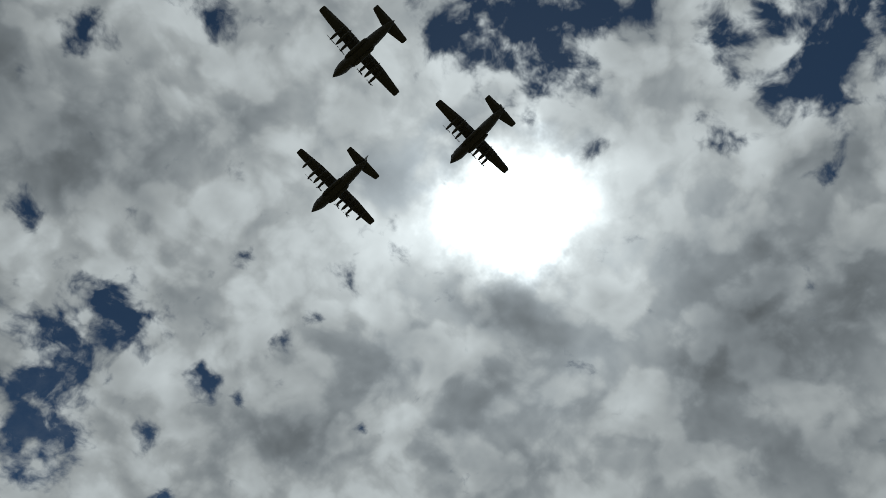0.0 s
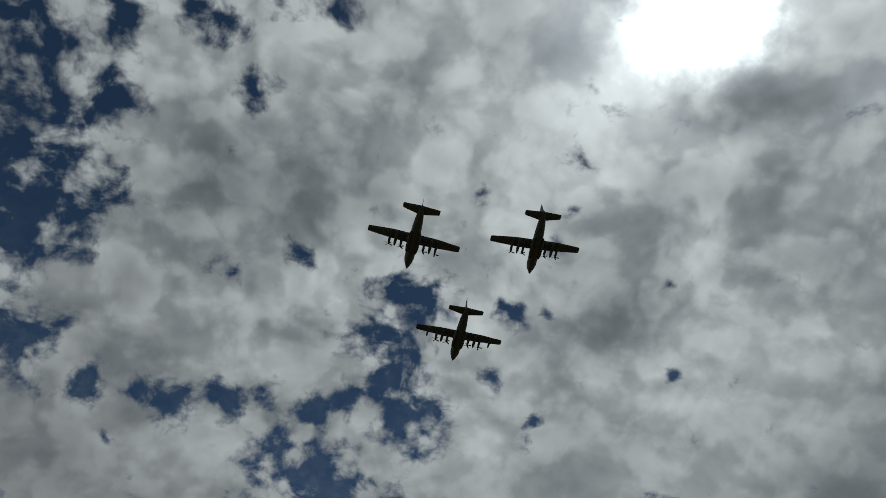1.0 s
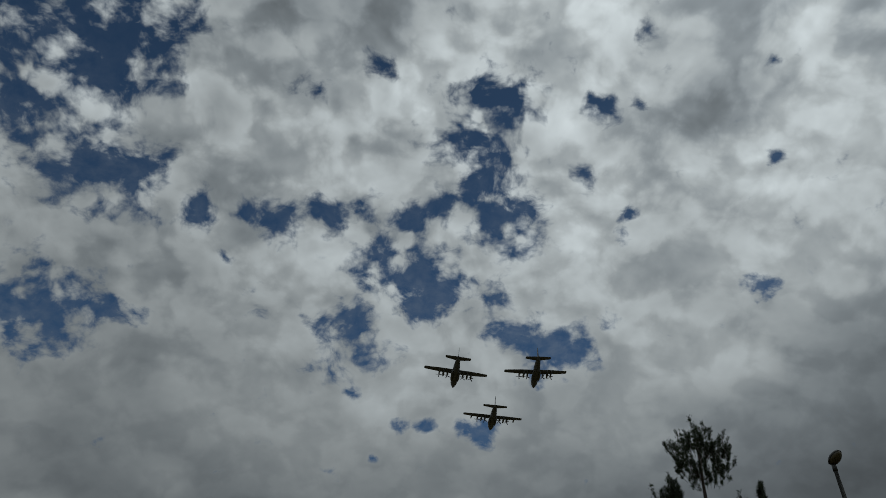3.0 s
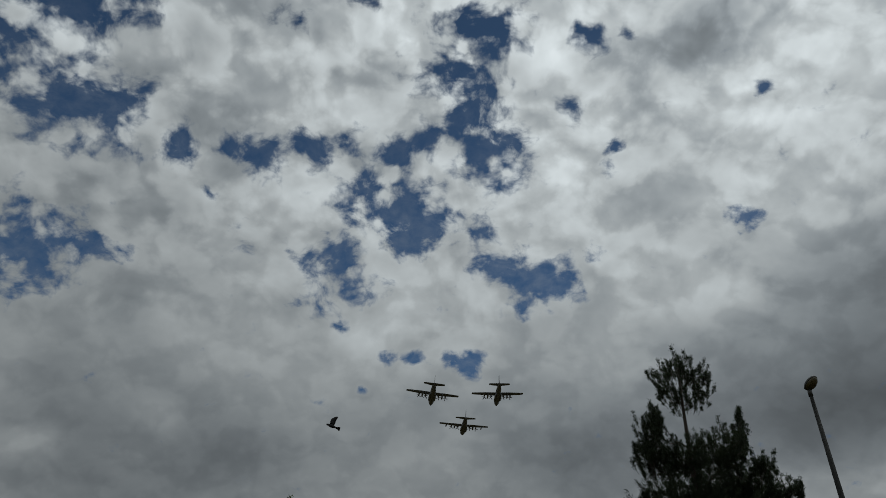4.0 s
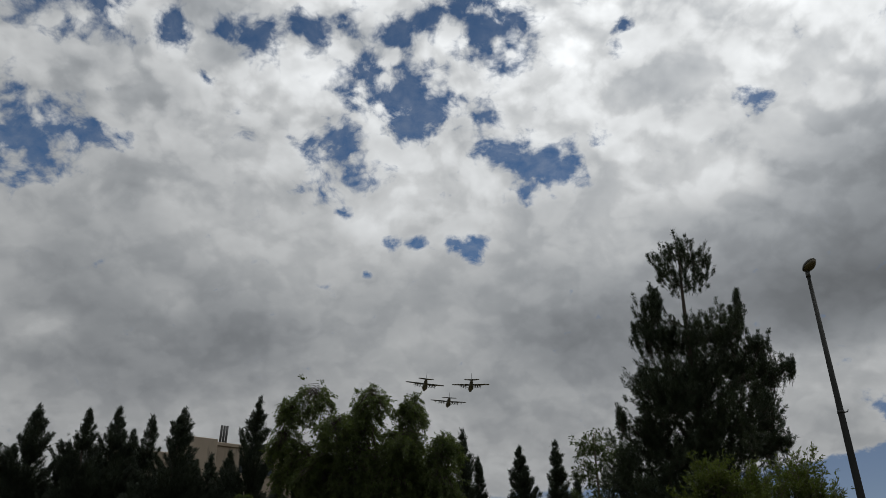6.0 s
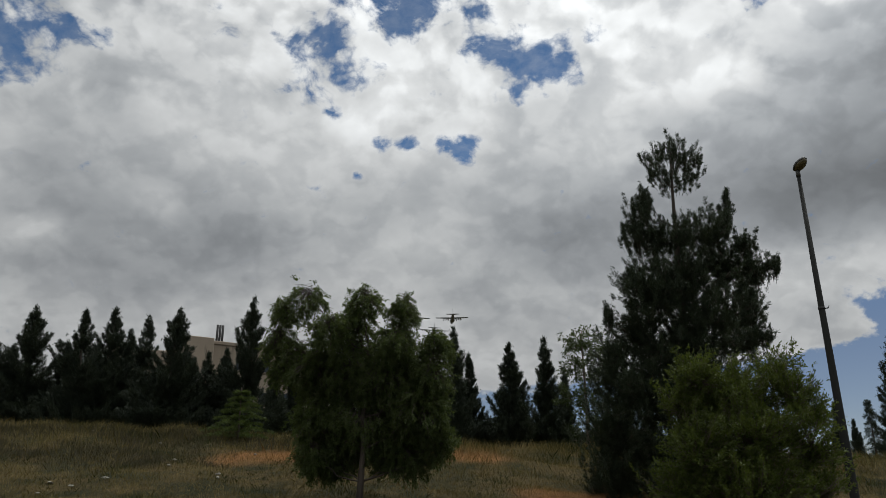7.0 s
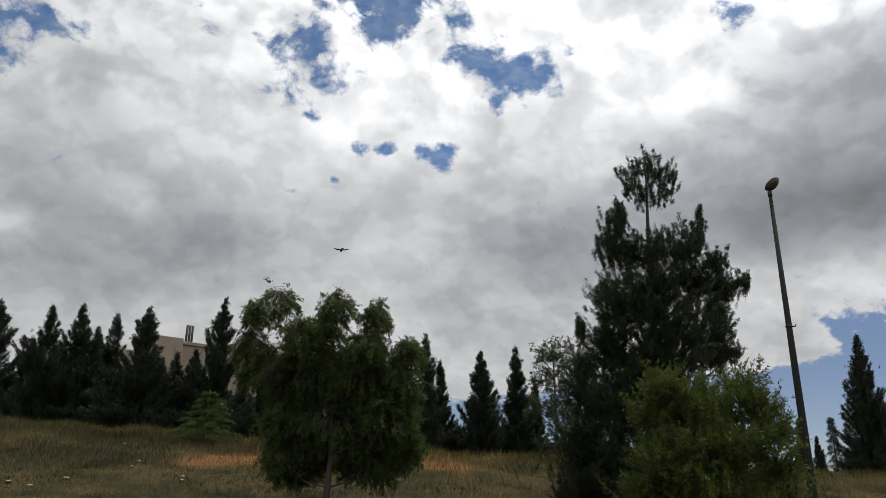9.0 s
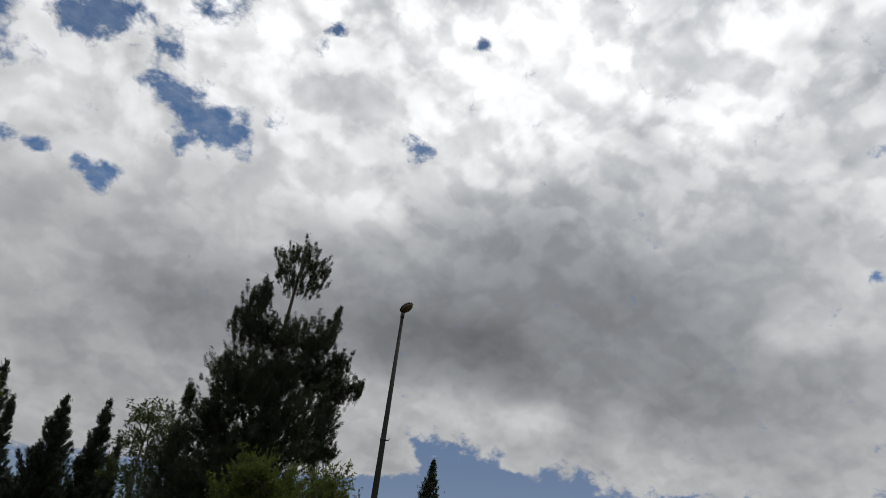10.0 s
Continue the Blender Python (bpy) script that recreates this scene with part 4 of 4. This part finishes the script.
def build_transport(refuel_pods):
    """A four-engined high-wing transport, nose to +y, origin amid the wing."""
    label = "dark grey four-engined transport aircraft in flight" + (" with wing refuelling pods" if refuel_pods else "")
    root = tagged(new("transport_aircraft"), label, "aircraft", "aircraft in formation")
    body = [(13.2, 0.05, 0.05, -0.9), (12.5, 0.50, 0.50, -0.75), (11.5, 1.05, 1.10, -0.5), (10.0, 1.68, 1.75, -0.15), (8.4, 2.08, 2.12, 0.0), (4, 2.15, 2.15, 0),
            (-3.5, 2.15, 2.15, 0), (-7, 2.08, 1.85, 0.3), (-10.5, 1.80, 1.40, 0.85), (-13.5, 1.35, 0.95, 1.3), (-15.8, 0.75, 0.55, 1.6), (-17.0, 0.12, 0.12, 1.75)]
    part("fuselage", loft([ring(0, y, z, rx, rz) for y, rx, rz, z in body][::-1], AIRFRAME, "fuselage"), None, root)
    part("windscreen", loft([ring(0, y, z, rx, rz, 14) for y, rx, rz, z in ((11.75, 0.9, 0.35, 0.35), (11.2, 1.3, 0.5, 0.75), (10.5, 1.55, 0.45, 1.2), (9.9, 1.4, 0.3, 1.6))][::-1], WINDOW, "windscreen"), None, root)
    part("wing", wing_mesh("wing", [(-20.2, 1.0, -1.3, 2.5, 0.25), (-19.6, 1.3, -1.6, 2.48, 0.4), (-9.5, 1.9, -2.6, 2.15, 0.7), (0, 2.2, -2.7, 2.0, 0.85),
                                    (9.5, 1.9, -2.6, 2.15, 0.7), (19.6, 1.3, -1.6, 2.48, 0.4), (20.2, 1.0, -1.3, 2.5, 0.25)], AIRFRAME), None, root)
    part("tailplane", wing_mesh("tailplane", [(-8.0, -14.0, -15.9, 2.0, 0.2), (-7.6, -13.7, -16.1, 2.0, 0.25), (0, -12.0, -16.5, 1.9, 0.5), (7.6, -13.7, -16.1, 2.0, 0.25), (8.0, -14.0, -15.9, 2.0, 0.2)], AIRFRAME), None, root)
    fin = wing_mesh("fin", [(1.5, -9.0, -16.4, 0, 0.5), (3.2, -11.6, -16.6, 0, 0.45), (8.6, -14.0, -17.0, 0, 0.3), (9.0, -14.6, -16.9, 0, 0.2)], AIRFRAME)
    fin.transform(Matrix(((0, 0, 1, 0), (0, 1, 0, 0), (1, 0, 0, 0), (0, 0, 0, 1))))
    part("fin", fin, None, root)
    for s in (-1, 1):
        part("wheel_fairing", loft([ring(s * 2.05, y, -1.35, r, r * 1.1, 12) for y, r in ((-5.6, 0.1), (-4.6, 0.55), (-2, 0.75), (2.5, 0.75), (4.4, 0.5), (5.2, 0.1))], AIRFRAME, "wheel_fairing"), None, root)
        part("fuel_tank", loft([ring(s * 7.6, y, 0.75, r, r, 12) for y, r in ((-3.2, 0.08), (-1.6, 0.5), (1.0, 0.68), (3.0, 0.62), (4.2, 0.35), (4.8, 0.06))], AIRFRAME, "fuel_tank"), None, root)
        part("pylon", box((s * 7.6 - 0.12, -1.2, 1.2), (s * 7.6 + 0.12, 1.6, 2.0)), AIRFRAME, root)
        if refuel_pods:
            part("refuelling_pod", loft([ring(s * 14.6, y, 1.25, r, r, 12) for y, r in ((-2.4, 0.1), (-1.6, 0.42), (1.2, 0.5), (2.8, 0.42), (3.6, 0.1))], AIRFRAME, "refuelling_pod"), None, root)
    props = []
    for x in (-10.2, -5.0, 5.0, 10.2):
        zc = 1.55 + 0.03 * abs(x)
        e = part("engine", loft([ring(x, y, zc, r * 0.8, r, 14) for y, r in ((-2.4, 0.18), (-1.0, 0.5), (1.2, 0.72), (3.2, 0.68), (4.2, 0.55), (4.55, 0.34))], AIRFRAME, "engine"), None, root)
        v, f = tube([(0, -0.15, 0), (0, 0.3, 0), (0, 0.75, 0)], [0.33, 0.3, 0.05], 12)
        for b in range(4):
            a = b * math.pi / 2
            q = Matrix.Rotation(a, 3, "Y")
            k = len(v)
            for r, w in ((0.25, 0.16), (0.9, 0.26), (1.7, 0.27), (2.05, 0.18)):
                for dx, dy in ((-w, -0.08), (w, 0.10), (w, 0.16), (-w, -0.02)):
                    v.append(q @ Vector((dx, 0.2 + dy, r)))
            for i in range(3):
                for j in range(4):
                    f.append((k + i * 4 + j, k + i * 4 + (j + 1) % 4, k + i * 4 + 4 + (j + 1) % 4, k + i * 4 + 4 + j))
            f.append((k, k + 3, k + 2, k + 1))
            f.append((k + 12, k + 13, k + 14, k + 15))
        p = part("propeller", mesh_of("propeller", v, f, PROP), None, e, "black four-bladed propeller")
        p.location = (x, 4.5, zc)
        props.append((p, (x, 4.5, zc)))
    return root, props


# ---------------------------------------------------------------- birds
def build_bird(span, label):
    root = tagged(new("bird"), label, "bird")
    k = span / 0.65
    prof = [(-0.13, 0.012), (-0.09, 0.03), (-0.02, 0.048), (0.05, 0.05), (0.10, 0.038), (0.125, 0.030), (0.15, 0.030), (0.175, 0.018), (0.185, 0.008)]
    part("body", loft([ring(0, y * k, 0, r * k, r * k, 10) for y, r in prof], FEATHER, "body"), None, root)
    part("beak", tube_mesh("beak", [(0, 0.18 * k, 0), (0, 0.21 * k, -0.004 * k)], [0.008 * k, 0.001], PROP, 6), None, root)
    part("tail", loft([[Vector((x * k, y * k, z * k)) for x, z in ((-w, 0.003), (w, 0.003), (w, -0.003), (-w, -0.003))] for y, w in ((-0.10, 0.02), (-0.18, 0.045), (-0.24, 0.07), (-0.25, 0.06))], FEATHER, "tail", False), None, root)
    wings = []
    for s in (-1, 1):
        st = ((0.0, 0.07, -0.06), (0.06, 0.085, -0.075), (0.14, 0.105, -0.06), (0.20, 0.08, -0.06), (0.26, 0.03, -0.065), (0.295, -0.02, -0.06), (0.30, -0.035, -0.05))
        me = loft([[Vector((s * x * k, y * k, z * k)) for y, z in ((le, 0), ((le + te) / 2, 0.007), (te, 0), ((le + te) / 2, -0.004))] for x, le, te in st], FEATHER, "wing")
        w = part("wing", me, None, root)
        w.location = (s * 0.03 * k, 0.02 * k, 0.02 * k)
        wings.append((w, s, k))
    return root, wings


def build_insect():
    root = tagged(new("insect"), "small dark flying insect crossing close by", "insect")
    part("body", loft([ring(0, y, 0, r, r, 8) for y, r in ((-0.014, 0.001), (-0.008, 0.003), (0.004, 0.0035), (0.010, 0.003), (0.014, 0.001))], FEATHER, "body"), None, root)
    for s in (-1, 1):
        part("wing", loft([[Vector((s * x, y + dy, dz)) for dy, dz in ((w, 0), (0, 0.0006), (-w, 0), (0, -0.0004))] for x, y, w in ((0.002, 0.003, 0.003), (0.012, 0.002, 0.006), (0.020, -0.002, 0.003))], FEATHER, "wing"), None, root)
    return root


build_ground()
build_grass()
build_scrub()
build_trees()
build_cypresses()
build_undergrowth()
build_lamp()
build_house()
build_rocks()
# start, speed (m and m/s), yaw, pitch, roll
FLIGHT = [((75.1, 52.9, 276.9), (-9.2, 120.2, -9.6), 3.2, -6.5, -1.2), ((20.2, 56.3, 271.0), (-8.2, 116.7, -9.3), 6.3, -5.5, 4.9), ((46.9, 102.0, 267.1), (-8.6, 119.3, -9.1), 4.9, -2.0, 3.0)]
AIRCRAFT = [build_transport(i == 2) for i in range(3)]
CLIMBING_BIRD, CLIMBING_WINGS = build_bird(0.80, "dark bird flapping as it climbs")
GLIDING_BIRD, GLIDING_WINGS = build_bird(0.66, "dark bird gliding with spread wings")
PASSING_BIRD, PASSING_WINGS = build_bird(0.62, "dark bird flapping low past the pine")
INSECT = build_insect()
CLIMB = [(0.0, 20, 38, 9.0), (2.7, 5.5, 30, 8.6), (3.8, -2.83, 26.16, 11.16), (4.0, -4.28, 25.72, 11.81), (4.2, -5.88, 25.07, 12.59), (4.5, -8.07, 24.04, 13.48), (4.7, -9.62, 23.02, 14.32),
         (4.9, -11.65, 21.77, 14.81), (5.2, -14.04, 19.61, 15.81), (6.3, -22, 13, 19), (10.0, -50, -8, 30)]
GLIDE = [(0.0, -12, -66, 11.6), (5.0, -7, -14, 11.6), (7.0, -4.6, 7.5, 11.6), (7.7, -3.76, 13.9, 11.6), (7.8, -3.58, 15.4, 11.6), (8.0, -2.95, 18.1, 11.6), (8.2, -2.72, 20.7, 11.6), (8.5, -2.52, 24.2, 11.6), (8.8, -2.82, 27.4, 11.6),
         (9.0, -3.24, 29.2, 11.6), (9.5, -4.3, 32.8, 11.6), (10.0, -6.0, 37, 11.6)]
PASS = [(0.0, 34, 34, 14.0), (3.8, 13.5, 27.5, 9.2), (4.8, 5.54, 24.46, 8.46), (4.9, 4.68, 24.79, 7.88), (5.0, 3.69, 25.06, 7.47), (5.1, 3.19, 25.19, 7.18), (6.0, -3.0, 22.5, 4.6), (7.0, -14.0, 18.0, 3.4), (10.0, -50.0, 8.0, 6.0)]
FLIT = [(0.0, 8.0, -4.0, 3.0), (0.5, 2.7, -0.2, 3.7), (0.6, 1.08, 1.13, 4.16), (0.7, 0.08, 1.67, 4.09), (0.8, -0.92, 1.99, 3.65), (0.9, -1.9, 2.2, 3.2), (1.2, -5.0, 3.0, 2.4), (10.0, -60.0, 10.0, 3.0)]


def facing(rows, i):
    a, b = rows[max(0, i - 1)], rows[min(len(rows) - 1, i + 1)]
    return math.degrees(math.atan2(-(b[1] - a[1]), b[2] - a[2])), math.degrees(math.atan2(b[3] - a[3], math.hypot(b[1] - a[1], b[2] - a[2])))


def motions():
    for (start, speed, yaw, pitch, roll), (plane, props) in zip(FLIGHT, AIRCRAFT):
        walk(plane, [(t, pose(*[s + v * t for s, v in zip(start, speed)], pitch, roll, yaw)) for t in (0.0, 2.5, 5.0, 7.5, 10.0)])
        for j, (p, spot) in enumerate(props):
            walk(p, [(i / FPS, pose(*spot, 0, 20 * j + 73 * i, 0)) for i in range(301)])
    for bird, wings, rows, beat, swing, bank_ in ((CLIMBING_BIRD, CLIMBING_WINGS, CLIMB, 4.0, 46, -35), (GLIDING_BIRD, GLIDING_WINGS, GLIDE, 0.0, 0, 30), (PASSING_BIRD, PASSING_WINGS, PASS, 4.0, 40, -30)):
        keys = []
        for i, (t, x, y, z) in enumerate(rows):
            yaw, pitch = facing(rows, i)
            level = min(1.0, max(0.1, 1.0 - 1.8 * (t - 8.5))) if rows is GLIDE else 1.0
            keys.append((t, pose(x, y, z, pitch, -bank_ * level, yaw)))
        walk(bird, keys)
        for w, s, k in wings:
            at = (s * 0.03 * k, 0.02 * k, 0.02 * k)
            walk(w, [(i / FPS, pose(*at, 0, -s * (8 + swing * math.cos(2 * math.pi * beat * i / FPS)), 0)) for i in range(0, 301, 1 if swing else 150)])
    walk(INSECT, [(t, pose(x, y, z, 0, 15, facing(FLIT, i)[0])) for i, (t, x, y, z) in enumerate(FLIT)])


motions()
